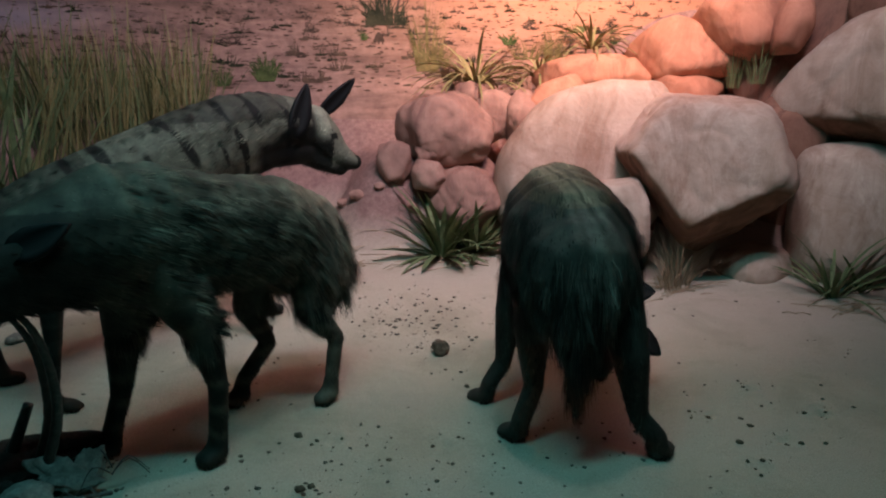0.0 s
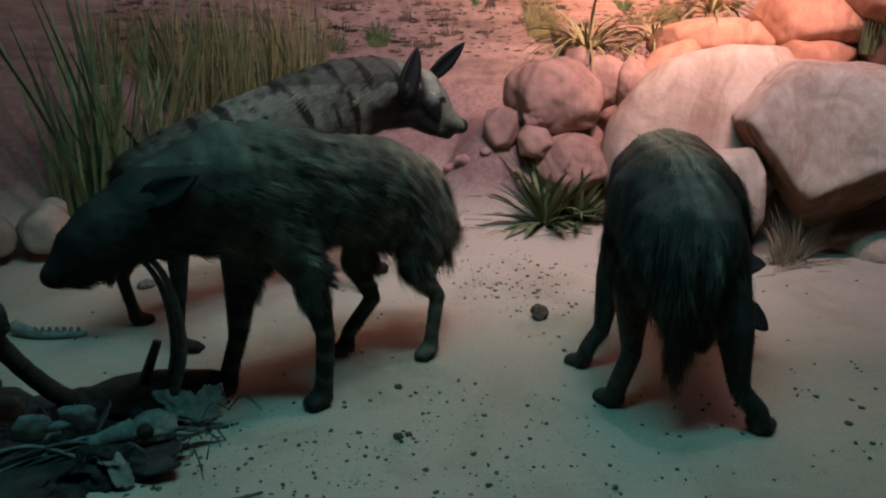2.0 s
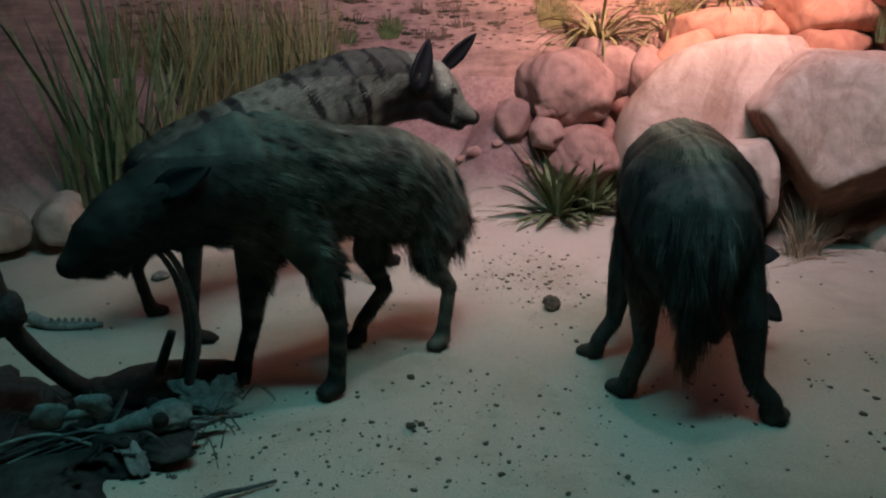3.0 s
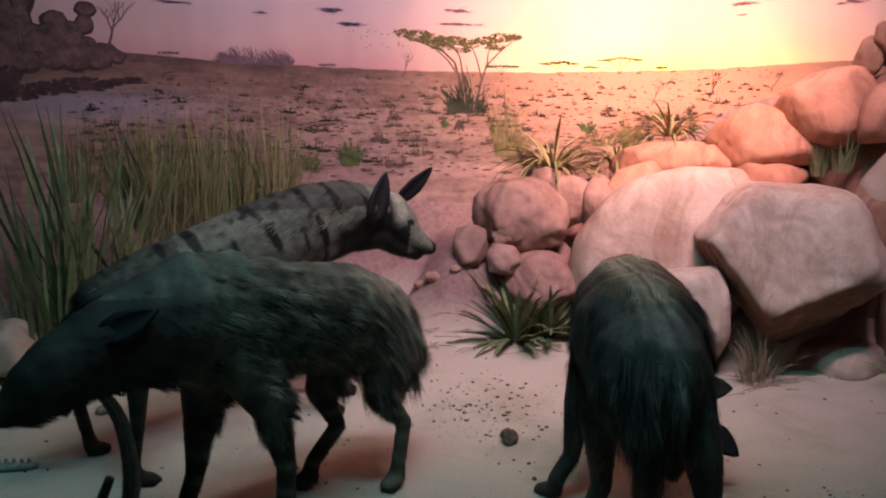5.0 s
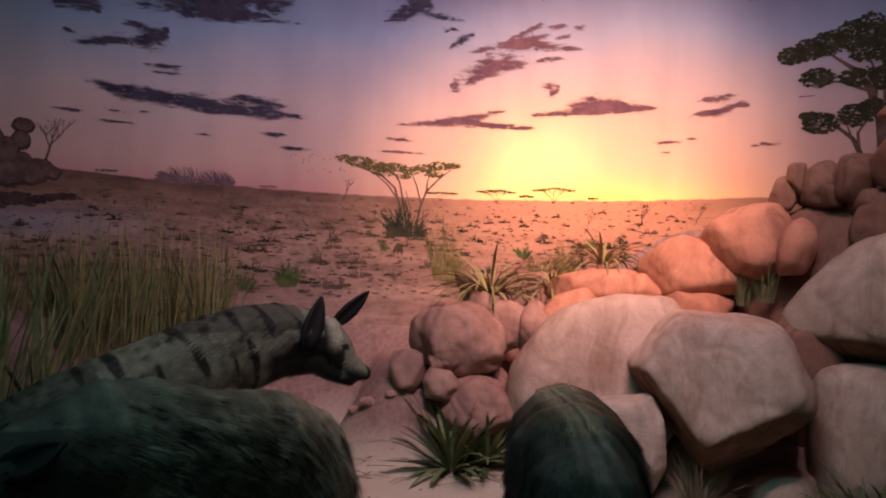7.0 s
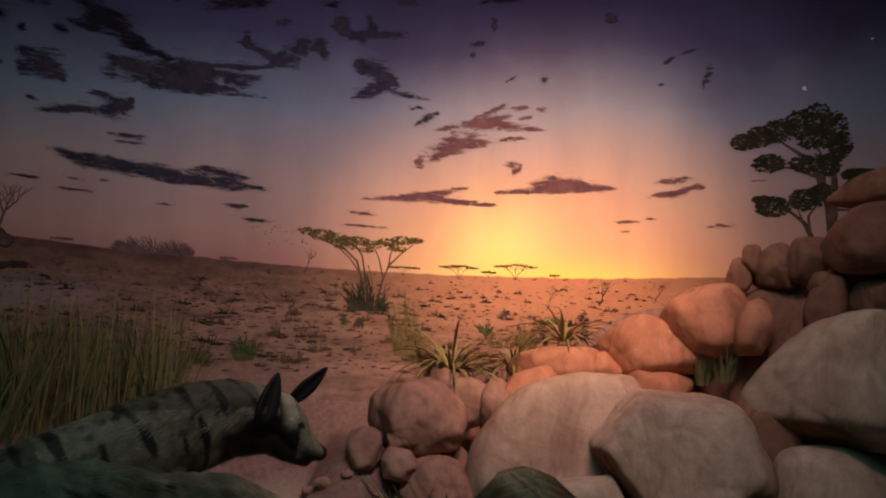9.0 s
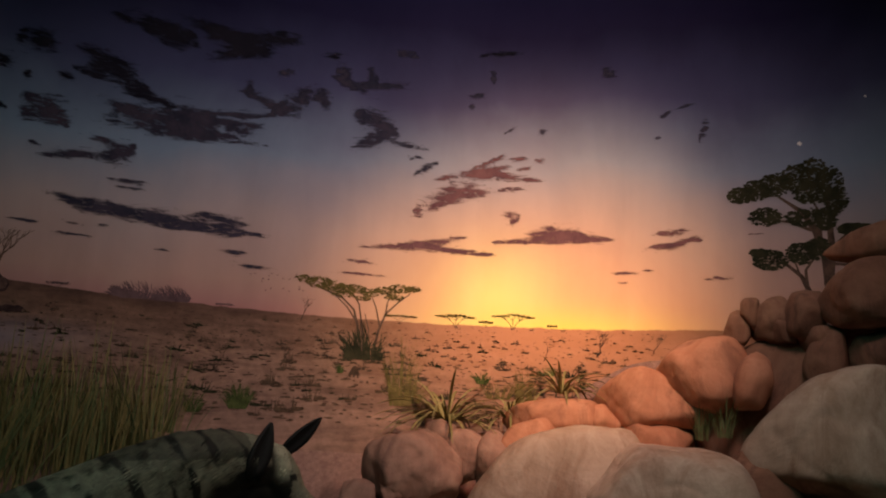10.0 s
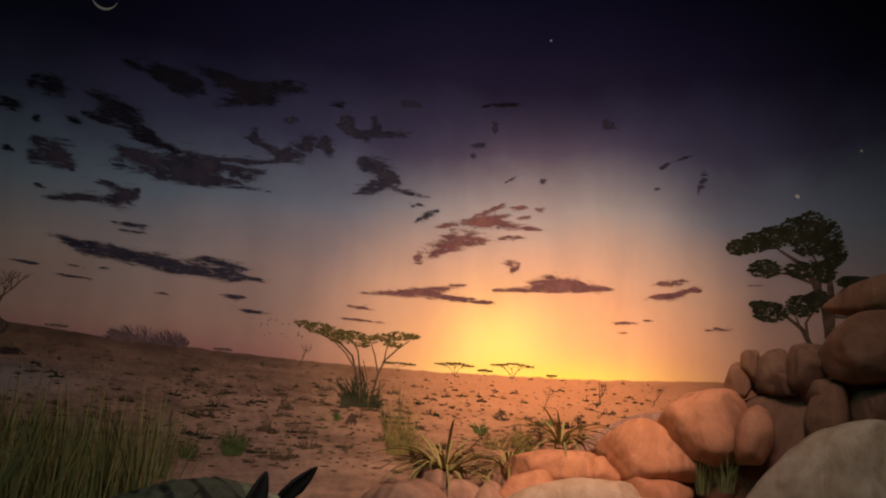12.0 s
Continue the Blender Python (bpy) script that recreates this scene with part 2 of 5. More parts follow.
    plain = mix(nt, 0.3, plain, ramp(nt, fine, [(0.35, (0.2, 0.2, 0.2)), (0.65, (0.8, 0.8, 0.8))]), "OVERLAY")
    plain = mix(nt, maths(nt, "MULTIPLY", glow(21, 1.64, 13, 0.45), 0.70), plain, (0.70, 0.33, 0.19))
    plain = mix(nt, maths(nt, "MULTIPLY", glow(-22, 1.40, 7, 0.10), 0.6), plain, (0.24, 0.22, 0.28))
    # horizon line: a low rise towards both sides
    edge = maths(nt, "ADD", 1.645, maths(nt, "MULTIPLY", maths(nt, "POWER", maths(nt, "DIVIDE", maths(nt, "SUBTRACT", az, 15), 36), 2.0), 0.10))
    edge = maths(nt, "ADD", edge, maths(nt, "MULTIPLY", maths(nt, "SUBTRACT", noise_tex(nt, co, 9, 4, 0.6), 0.5), 0.03))
    step = maths(nt, "MULTIPLY", maths(nt, "SUBTRACT", z, edge), 120, True)
    nt.links.new(mix(nt, step, plain, sky), b.inputs["Base Color"])
    bump(nt, b, noise_tex(nt, co, 160, 3, 0.6), 0.06, 0.002)
    return m


MURAL = mural_material()


def coat_material():
    """Mounted fur: a colour layer holds the coat's markings plus some painted shade and sheen."""
    m, nt, b = material("fur_coat", 0.7, spec=0.25)
    att = nt.nodes.new("ShaderNodeAttribute")
    att.attribute_name = "coat"
    n = noise_tex(nt, coords(nt), 30, 5, 0.7)
    nt.links.new(mix(nt, 0.5, att.outputs["Color"], ramp(nt, n, [(0.3, (0.2, 0.2, 0.2)), (0.7, (0.8, 0.8, 0.8))]), "OVERLAY"), b.inputs["Base Color"])
    return m


COAT = coat_material()

# ---- building helpers ----
def mesh_from(bm, name, mat, smooth=True):
    me = bpy.data.meshes.new(name)
    bm.to_mesh(me)
    bm.free()
    if mat:
        me.materials.append(mat)
    if smooth:
        me.polygons.foreach_set("use_smooth", [True] * len(me.polygons))
    return me


def part(name, bm, mat, parent=None, label="", smooth=True):
    ob = new(name, mesh_from(bm, name, mat, smooth) if isinstance(bm, bmesh.types.BMesh) else bm)
    if parent:
        ob.parent = parent
    if label:
        tagged(ob, label)
    return ob


def raw_mesh(name, verts, faces, mat, smooth=True):
    me = bpy.data.meshes.new(name)
    me.from_pydata([tuple(v) for v in verts], [], [tuple(f) for f in faces])
    me.materials.append(mat)
    if smooth:
        me.polygons.foreach_set("use_smooth", [True] * len(me.polygons))
    me.update()
    return me


# ---- the case: floor of sand with a bank, curved painted wall, dark hall behind ----
BX, BY, RAD, Z0, DOME = 0.2, 0.3, 5.0, 2.0, 4.6


def wall_radius(z):
    return RAD if z < Z0 else RAD * math.sqrt(max(0.0, 1 - ((z - Z0) / DOME) ** 2))


def on_wall(az, z, off=0.0):
    """A place on the painted wall, off metres in front of it."""
    r, a = wall_radius(z) - off, radians(az)
    return Vector((BX + r * math.sin(a), BY + r * math.cos(a), z))


def smooth01(x):
    x = min(1.0, max(0.0, x))
    return x * x * (3 - 2 * x)


PRINTS = [(0.35, 1.75, 20), (0.22, 1.93, 35), (-0.02, 1.86, 10), (0.45, 2.05, -15), (0.1, 2.15, 30), (1.35, 2.05, 40), (1.5, 1.85, 10),
          (1.32, 1.72, 60), (1.62, 2.2, 25), (0.25, 1.62, -20), (0.55, 1.6, 15), (1.2, 2.45, 30), (-0.15, 1.7, 25), (1.75, 1.98, -10), (0.8, 1.6, 40)]


def ground_height(x, y):
    r, az = math.hypot(x - BX, y - BY), math.degrees(math.atan2(x - BX, max(y - BY, 1e-6)))
    right = smooth01((az - 14) / 16)
    left = smooth01((-az - 6) / 14)
    start = 4.28 - 0.35 * right - 0.25 * left
    top = 0.80 + 0.75 * right + 0.05 * left
    s = max(0.0, (r - start) / (5.05 - start))
    h = top * (s ** 1.25) * smooth01(s * 4) if y > 0.6 else 0.0
    h = max(h, 0.56 * smooth01((y - 4.10 - 0.12 * smooth01((x - 0.6) / 0.3)) / 0.38) * smooth01((x - 0.15 + 0.12 * noise.noise((y * 3, x * 2, 7.0))) / 0.45) * (1 - smooth01((x - 1.25) / 0.4)))
    h += 0.018 * noise.noise((x * 1.3, y * 1.3, 0.3)) + 0.006 * noise.noise((x * 6, y * 6, 1.7)) + 0.0025 * noise.noise((x * 22, y * 22, 4.1))
    for px, py, turn in PRINTS:
        dx, dy = x - px, y - py
        if abs(dx) < 0.09 and abs(dy) < 0.09:
            c, s2 = math.cos(radians(turn)), math.sin(radians(turn))
            u, v = dx * c + dy * s2, -dx * s2 + dy * c
            for qx, qy, q in ((0, -0.018, 0.024), (-0.026, 0.018, 0.012), (-0.009, 0.032, 0.012), (0.010, 0.032, 0.012), (0.027, 0.017, 0.012)):
                e = ((u - qx) ** 2 + (v - qy) ** 2) / (q * q)
                h += -0.013 * math.exp(-e) + 0.005 * math.exp(-((math.sqrt(e) - 1.7) ** 2) * 3)
    return h


def spaced(a, b, step):
    return [a + (b - a) * i / round((b - a) / step) for i in range(round((b - a) / step))]


def build_ground():
    xs = spaced(-5.2, -1.5, 0.1) + spaced(-1.5, 2.3, 0.014) + spaced(2.3, 5.5, 0.1) + [5.5]
    ys = spaced(0.72, 1.4, 0.1) + spaced(1.4, 3.3, 0.014) + spaced(3.3, 5.45, 0.06) + [5.45]
    nx = len(xs)
    verts = [(x, y, ground_height(x, y)) for y in ys for x in xs]
    faces = [(j * nx + i, j * nx + i + 1, (j + 1) * nx + i + 1, (j + 1) * nx + i) for j in range(len(ys) - 1) for i in range(nx - 1)]
    ob = new("ground", raw_mesh("ground", verts, faces, GROUND))
    tagged(ob, "pale trampled sand with paw prints, rising to a bank at the painted wall", "ground", kind="structure")


build_ground()


def build_backdrop():
    bm = bmesh.new()
    lay = bm.loops.layers.uv.new("mural")
    azs = [-100.0 + i for i in range(201)]
    zs = [-0.05 + 0.1 * i for i in range(21)] + [2.0 + 4.55 * math.sin(radians(i)) for i in range(1, 91)]
    grid = [[bm.verts.new(on_wall(a, z)) for a in azs] for z in zs]
    for j in range(len(zs) - 1):
        for i in range(len(azs) - 1):
            f = bm.faces.new((grid[j][i], grid[j][i + 1], grid[j + 1][i + 1], grid[j + 1][i]))
            for loop, (a, z) in zip(f.loops, ((azs[i], zs[j]), (azs[i + 1], zs[j]), (azs[i + 1], zs[j + 1]), (azs[i], zs[j + 1]))):
                loop[lay].uv = (a / 100, z / 10)
    ob = part("backdrop", bm, MURAL)
    sol = ob.modifiers.new("thickness", "SOLIDIFY")
    sol.thickness, sol.offset = 0.06, -1.0
    return tagged(ob, "curved plaster wall painted with a savanna sunset", "painted wall", kind="structure")


BACKDROP = build_backdrop()


def box(name, lo, hi, mat, label="", kind="structure", category="wall"):
    bm = bmesh.new()
    bmesh.ops.create_cube(bm, size=1)
    for v in bm.verts:
        v.co = Vector([lo[k] + (v.co[k] + 0.5) * (hi[k] - lo[k]) for k in range(3)])
    return tagged(part(name, bm, mat, smooth=False), label, category, kind=kind)


box("plinth", (-5.3, 0.62, -0.5), (5.6, 0.72, 0.02), PLASTER, "dark painted front edge of the display case")
box("floor_hall", (-5.3, -3.2, -0.6), (5.6, 0.72, -0.5), PLASTER, "dark hall floor in front of the display case", category="floor")
box("wall_south", (-5.3, -3.3, -0.6), (5.6, -3.2, 6.9), PLASTER, "dark hall wall facing the display case")
box("wall_west", (-5.4, -3.3, -0.6), (-5.3, 0.6, 6.9), PLASTER, "dark side wall of the hall")
box("wall_east", (5.6, -3.3, -0.6), (5.7, 0.6, 6.9), PLASTER, "dark side wall of the hall")
box("ceiling_hall", (-5.4, -3.3, 6.9), (5.7, 5.6, 7.0), PLASTER, "dark ceiling over hall and display case", category="ceiling")


# ---- boulders ----
def boulder_mesh(size, seed, cuts=(), rough=0.10, detail=4):
    bm = bmesh.new()
    bmesh.ops.create_icosphere(bm, subdivisions=detail, radius=1)
    for v in bm.verts:
        p = v.co.copy()
        for nx, ny, nz, off in cuts:
            n = Vector((nx, ny, nz)).normalized()
            d = p.dot(n) - off
            if d > 0:
                p -= n * d * 0.82
        q = v.co
        k = 1 + rough * noise.noise(q * 1.1 + Vector((seed * 7.3, seed * 1.9, 0))) + rough * 0.45 * noise.noise(q * 2.7 + Vector((seed, seed * 3.1, 5)))
        k += rough * 0.22 * noise.noise(q * 7 + Vector((seed * 2, 0, 9)))
        v.co = Vector((p.x * k * size[0] / 2, p.y * k * size[1] / 2, p.z * k * size[2] / 2))
    return bm


def boulder(place, size, mat, label, seed, cuts=(), turn=0.0, tilt=0.0, rough=0.10, group=""):
    rng = random.Random(seed)
    worn = [(rng.uniform(-1, 1), rng.uniform(-1, 1), rng.uniform(-0.6, 1), rng.uniform(0.80, 0.95)) for _ in range(7)]
    me = mesh_from(boulder_mesh(size, seed, (*cuts, *worn), rough, 5 if size[0] > 0.5 else 4), "boulder", mat)
    ob = new("boulder", me)
    ob.matrix_world = pose(*place, 0, tilt, turn)
    return tagged(ob, label, "boulder", group)


def stone(place, half, turn, sides, mat, label, seed, sharp=15, rough=0.055, front=(0.25, None), facets=(), worn=9, group=""):
    """A worn boulder: flat sides (angle round its face, distance from the middle), softened where they meet."""
    planes = []
    for ang, off in sides:
        c, q = math.cos(radians(ang)), math.sin(radians(ang))
        planes += [(c, 0.0, q, off), (0.80 * c, -0.60, 0.80 * q, 0.80 * off + 0.60 * half * 0.62), (0.80 * c, 0.60, 0.80 * q, 0.80 * off + 0.60 * half * 0.62)]
    planes = [*facets, *planes, (0.0, -1.0, front[0], front[1] or half), (0.0, 1.0, 0.1, half)]
    rng = random.Random(seed)
    mean = sum(off for _, off in sides) / len(sides)
    for _ in range(worn):
        d = Vector((rng.uniform(-1, 1), rng.uniform(-1, -0.1), rng.uniform(-0.5, 1))).normalized()
        planes.append((*d, mean * rng.uniform(0.95, 1.2)))
    nrm = np.array([q[:3] for q in planes])
    size = np.linalg.norm(nrm, axis=1)
    nrm, off = nrm / size[:, None], np.array([q[3] for q in planes]) / size
    bm = bmesh.new()
    bmesh.ops.create_icosphere(bm, subdivisions=6 if facets else 5 if mean > 0.13 else 4, radius=1)
    dirs = np.array([v.co for v in bm.verts])
    press = np.maximum(dirs @ nrm.T / off, 0.0) ** sharp
    r = 1.05 * press.sum(1) ** (-1.0 / sharp)
    broken = press[:, :len(facets)].sum(1) / press.sum(1)
    shift = Vector((seed * 7.3, seed * 1.9, seed * 0.7))
    for v, k in zip(bm.verts, r):
        q = v.co * k / mean
        w = noise.fractal(q * 1.3 + shift, 1.0, 2.1, 4)
        chip = abs(noise.noise(q * 2.1 + shift * 1.7))
        v.co = v.co * k * (1 + rough * w - 0.8 * rough * max(0.0, 0.25 - chip) * 2 + 0.10 * rough * noise.noise(q * 16 + shift))
    me = mesh_from(bm, "boulder", mat)
    me.attributes.new("broken", "FLOAT", "POINT").data.foreach_set("value", broken)
    ob = new("boulder", me)
    ob.matrix_world = pose(*place, 0, 0, turn)
    return tagged(ob, label, "boulder", group)


PALE = "large pale sandstone boulder resting in the rock pile"
RED = "rounded red sandstone boulder in the rock pile"
FAR = "dark brown weathered boulder of the tall rock stack"
UNDER = "added dark rock filling the shadowed gap beneath the pale boulders"
# added filler rocks: dark stand-ins for the shadowed void under the pale boulders
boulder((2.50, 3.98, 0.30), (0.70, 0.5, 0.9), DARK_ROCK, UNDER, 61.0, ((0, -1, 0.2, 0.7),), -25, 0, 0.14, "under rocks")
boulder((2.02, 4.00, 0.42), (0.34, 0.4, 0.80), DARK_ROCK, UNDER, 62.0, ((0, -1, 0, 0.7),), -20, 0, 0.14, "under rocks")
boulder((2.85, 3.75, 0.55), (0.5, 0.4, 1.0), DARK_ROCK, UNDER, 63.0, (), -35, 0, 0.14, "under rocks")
for bx, by, w, sd in ((0.42, 4.42, 0.10, 71), (0.55, 4.36, 0.07, 72), (0.74, 4.34, 0.09, 73), (0.34, 4.50, 0.08, 74), (0.62, 4.62, 0.08, 75)):
    boulder((bx, by, ground_height(bx, by) + w * 0.15), (w, w * 0.8, w * 0.7), MAUVE_ROCK, "small grey-brown stone on the bank", sd, (), 20 * sd, 0, 0.2, "small rocks")
# pale wedge and its neighbours, the red rocks on the bank, the dark stack
stone((2.28, 3.67, 0.59), 0.47, -31, ((166, 0.54), (115, 0.49), (91, 0.37), (84, 0.36), (37, 0.41), (23, 0.40), (-8, 0.44), (-38, 0.40), (-52, 0.41), (-128, 0.42), (-142, 0.36), (-139, 0.36)), ROCK, "large wedge-shaped pale boulder with an undercut brown base", 1, sharp=22, front=(0.3, 0.40), facets=((0.45, -0.45, -0.77, 0.365), (-0.75, -0.40, -0.53, 0.365)), rough=0.045, worn=2)
stone((1.83, 4.27, 0.57), 0.35, -23, ((153, 0.47), (136, 0.43), (113, 0.41), (98, 0.43), (84, 0.48), (47, 0.64), (-3, 0.62), (-73, 0.63), (-90, 0.61), (-137, 0.64), (-177, 0.54)), ROCK, PALE, 2, sharp=20, rough=0.035, worn=4, group="pale boulders")
stone((1.72, 3.59, 0.31), 0.18, -25, ((157, 0.23), (96, 0.21), (33, 0.20), (5, 0.17), (-30, 0.21), (-84, 0.25), (-177, 0.20)), ROCK, "small upright pale rock wedged under a larger one", 3, sharp=24)
stone((3.25, 3.58, 1.07), 0.50, -42, ((151, 0.41), (138, 0.35), (135, 0.34), (108, 0.34), (93, 0.36), (52, 0.55), (-3, 0.68), (-70, 0.40), (-86, 0.37), (-108, 0.44), (-152, 0.54)), ROCK, PALE, 4, sharp=20, rough=0.04, worn=4, facets=((-0.25, -0.50, -0.83, 0.42),), group="pale boulders")
stone((3.12, 3.54, 0.37), 0.45, -41, ((175, 0.32), (142, 0.38), (98, 0.34), (81, 0.35), (8, 0.43), (-25, 0.46), (-82, 0.44), (-150, 0.41), (-177, 0.30)), ROCK, PALE, 5, sharp=20, rough=0.035, worn=4, group="pale boulders")
stone((2.53, 3.53, 0.05), 0.22, -35, ((136, 0.15), (110, 0.10), (83, 0.10), (75, 0.11), (8, 0.27), (-81, 0.12), (-179, 0.26)), ROCK, "low flat pale rock half sunk in the sand", 6)
stone((0.99, 4.56, 0.74), 0.25, -12, ((158, 0.28), (111, 0.21), (87, 0.20), (51, 0.23), (16, 0.29), (-16, 0.30), (-86, 0.23), (-121, 0.25), (-170, 0.29)), MAUVE_ROCK, "rounded mauve-brown boulder on the bank", 7, sharp=19, rough=0.09, group="red boulders")
stone((0.65, 4.42, 0.56), 0.10, -8, ((166, 0.10), (109, 0.11), (71, 0.11), (6, 0.10), (-34, 0.11), (-89, 0.12), (-160, 0.10)), MAUVE_ROCK, "small grey-red rock on the bank", 8, sharp=28, rough=0.10, group="small rocks")
stone((0.86, 4.42, 0.62), 0.10, -10, ((130, 0.091), (66, 0.058), (42, 0.050), (-30, 0.10), (-98, 0.069), (-157, 0.070)), MAUVE_ROCK, "small tilted slab of grey-red rock on the bank", 9, sharp=28, rough=0.10, group="small rocks")
stone((0.85, 4.36, 0.48), 0.10, -10, ((141, 0.099), (83, 0.081), (32, 0.093), (-30, 0.11), (-95, 0.090), (-170, 0.099)), MAUVE_ROCK, "small grey-red rock on the bank", 10, sharp=28, rough=0.10, group="small rocks")
stone((1.09, 4.38, 0.34), 0.18, -13, ((146, 0.21), (106, 0.18), (59, 0.17), (26, 0.18), (-15, 0.23), (-88, 0.20), (-166, 0.23)), MAUVE_ROCK, "warm brown rock behind the spiky plant", 11, sharp=19, rough=0.09)
stone((1.17, 4.66, 0.94), 0.11, -14, ((139, 0.089), (106, 0.068), (69, 0.072), (1, 0.12), (-85, 0.071), (-123, 0.087)), MAUVE_ROCK, RED, 12, sharp=19, rough=0.09, group="red boulders")
stone((1.30, 4.58, 0.82), 0.12, -15, ((151, 0.12), (99, 0.14), (58, 0.15), (-1, 0.13), (-68, 0.17), (-134, 0.14), (-176, 0.11)), MAUVE_ROCK, RED, 13, sharp=19, rough=0.09, group="red boulders")
stone((1.46, 4.46, 0.81), 0.15, -17, ((176, 0.083), (146, 0.11), (91, 0.16), (44, 0.13), (1, 0.10), (-43, 0.15), (-159, 0.13)), MAUVE_ROCK, RED, 14, sharp=19, rough=0.09, group="red boulders")
stone((1.74, 4.45, 0.96), 0.20, -21, ((148, 0.15), (112, 0.090), (95, 0.10), (40, 0.18), (-5, 0.18), (-75, 0.11), (-130, 0.21)), RED_ROCK, RED, 15, group="red boulders")
stone((1.86, 4.50, 1.07), 0.17, -22, ((144, 0.24), (104, 0.11), (89, 0.11), (35, 0.27), (-39, 0.26), (-88, 0.10), (-138, 0.28)), RED_ROCK, RED, 16, group="red boulders")
stone((2.13, 4.34, 1.07), 0.13, -26, ((156, 0.093), (102, 0.088), (45, 0.070), (-18, 0.12), (-85, 0.068), (-136, 0.092)), RED_ROCK, RED, 17, group="red boulders")
stone((2.45, 4.30, 1.20), 0.30, -29, ((141, 0.28), (125, 0.23), (99, 0.21), (68, 0.17), (40, 0.24), (11, 0.31), (-75, 0.21), (-91, 0.18), (-129, 0.28)), RED_ROCK, RED, 18, group="red boulders")
stone((2.41, 4.19, 0.95), 0.25, -29, ((118, 0.17), (89, 0.11), (56, 0.17), (15, 0.27), (-81, 0.12), (-96, 0.13), (-172, 0.28)), RED_ROCK, RED, 19, group="red boulders")
stone((2.66, 4.05, 1.39), 0.28, -33, ((143, 0.22), (125, 0.20), (97, 0.19), (32, 0.26), (-7, 0.23), (-49, 0.25), (-102, 0.22), (-147, 0.26)), RED_ROCK, RED, 20, group="red boulders")
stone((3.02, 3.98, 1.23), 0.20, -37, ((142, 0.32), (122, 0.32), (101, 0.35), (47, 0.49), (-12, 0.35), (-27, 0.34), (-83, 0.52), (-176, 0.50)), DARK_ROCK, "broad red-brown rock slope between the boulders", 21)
stone((2.79, 3.76, 1.36), 0.15, -36, ((151, 0.099), (122, 0.12), (50, 0.14), (5, 0.10), (-26, 0.11), (-86, 0.17), (-177, 0.11)), RED_ROCK, FAR, 22, group="rock stack")
stone((2.85, 3.97, 1.67), 0.15, -35, ((164, 0.068), (125, 0.089), (53, 0.082), (9, 0.058), (-32, 0.085), (-108, 0.10)), DARK_ROCK, FAR, 23, rough=0.06, group="rock stack")
stone((2.90, 3.93, 1.76), 0.11, -36, ((177, 0.053), (147, 0.072), (91, 0.11), (11, 0.060), (-8, 0.053), (-127, 0.13)), DARK_ROCK, FAR, 24, rough=0.06, group="rock stack")
stone((3.00, 3.85, 1.74), 0.15, -37, ((171, 0.088), (140, 0.087), (99, 0.11), (13, 0.10), (-17, 0.085), (-94, 0.15)), DARK_ROCK, FAR, 25, rough=0.06, group="rock stack")
stone((3.02, 3.80, 1.66), 0.13, -38, ((169, 0.068), (141, 0.065), (59, 0.081), (2, 0.077), (-88, 0.084)), DARK_ROCK, FAR, 26, rough=0.06, group="rock stack")
stone((3.13, 3.73, 1.76), 0.17, -39, ((-179, 0.12), (151, 0.11), (109, 0.12), (77, 0.14), (4, 0.12), (-22, 0.12), (-113, 0.16)), DARK_ROCK, FAR, 27, rough=0.06, group="rock stack")
stone((3.17, 3.67, 1.61), 0.15, -40, ((154, 0.10), (96, 0.066), (75, 0.081), (-3, 0.13), (-88, 0.084), (-172, 0.12)), DARK_ROCK, FAR, 28, rough=0.06, group="rock stack")
stone((3.32, 3.48, 1.86), 0.25, -43, ((145, 0.18), (133, 0.17), (107, 0.18), (80, 0.23), (8, 0.31), (-62, 0.21), (-91, 0.20), (-120, 0.23), (-157, 0.26)), DARK_ROCK, FAR, 29, group="rock stack")
stone((3.41, 3.47, 2.14), 0.20, -44, ((140, 0.19), (119, 0.12), (106, 0.11), (72, 0.15), (-4, 0.33), (-87, 0.10), (-99, 0.099), (-109, 0.13)), DARK_ROCK, FAR, 30, group="rock stack")
stone((3.18, 3.64, 1.51), 0.20, -41, ((166, 0.097), (137, 0.099), (102, 0.13), (25, 0.13), (-1, 0.11), (-73, 0.15), (-157, 0.15)), DARK_ROCK, FAR, 31, group="rock stack")
stone((3.39, 3.47, 1.53), 0.20, -44, ((150, 0.14), (101, 0.11), (80, 0.11), (-4, 0.20), (-87, 0.14), (-172, 0.16)), DARK_ROCK, FAR, 32, group="rock stack")
stone((-1.80, 3.76, 0.17), 0.20, 25, ((145, 0.11), (119, 0.10), (77, 0.13), (30, 0.14), (-11, 0.15), (-83, 0.12), (-112, 0.12), (-162, 0.15)), ROCK, "rounded grey-brown rock at the edge of the sand", 33, group="edge rocks")
stone((-2.06, 3.64, 0.16), 0.20, 29, ((157, 0.15), (104, 0.11), (75, 0.10), (34, 0.13), (-7, 0.14), (-60, 0.13), (-97, 0.10), (-153, 0.16)), ROCK, "rounded grey-brown rock at the edge of the sand", 34, group="edge rocks")

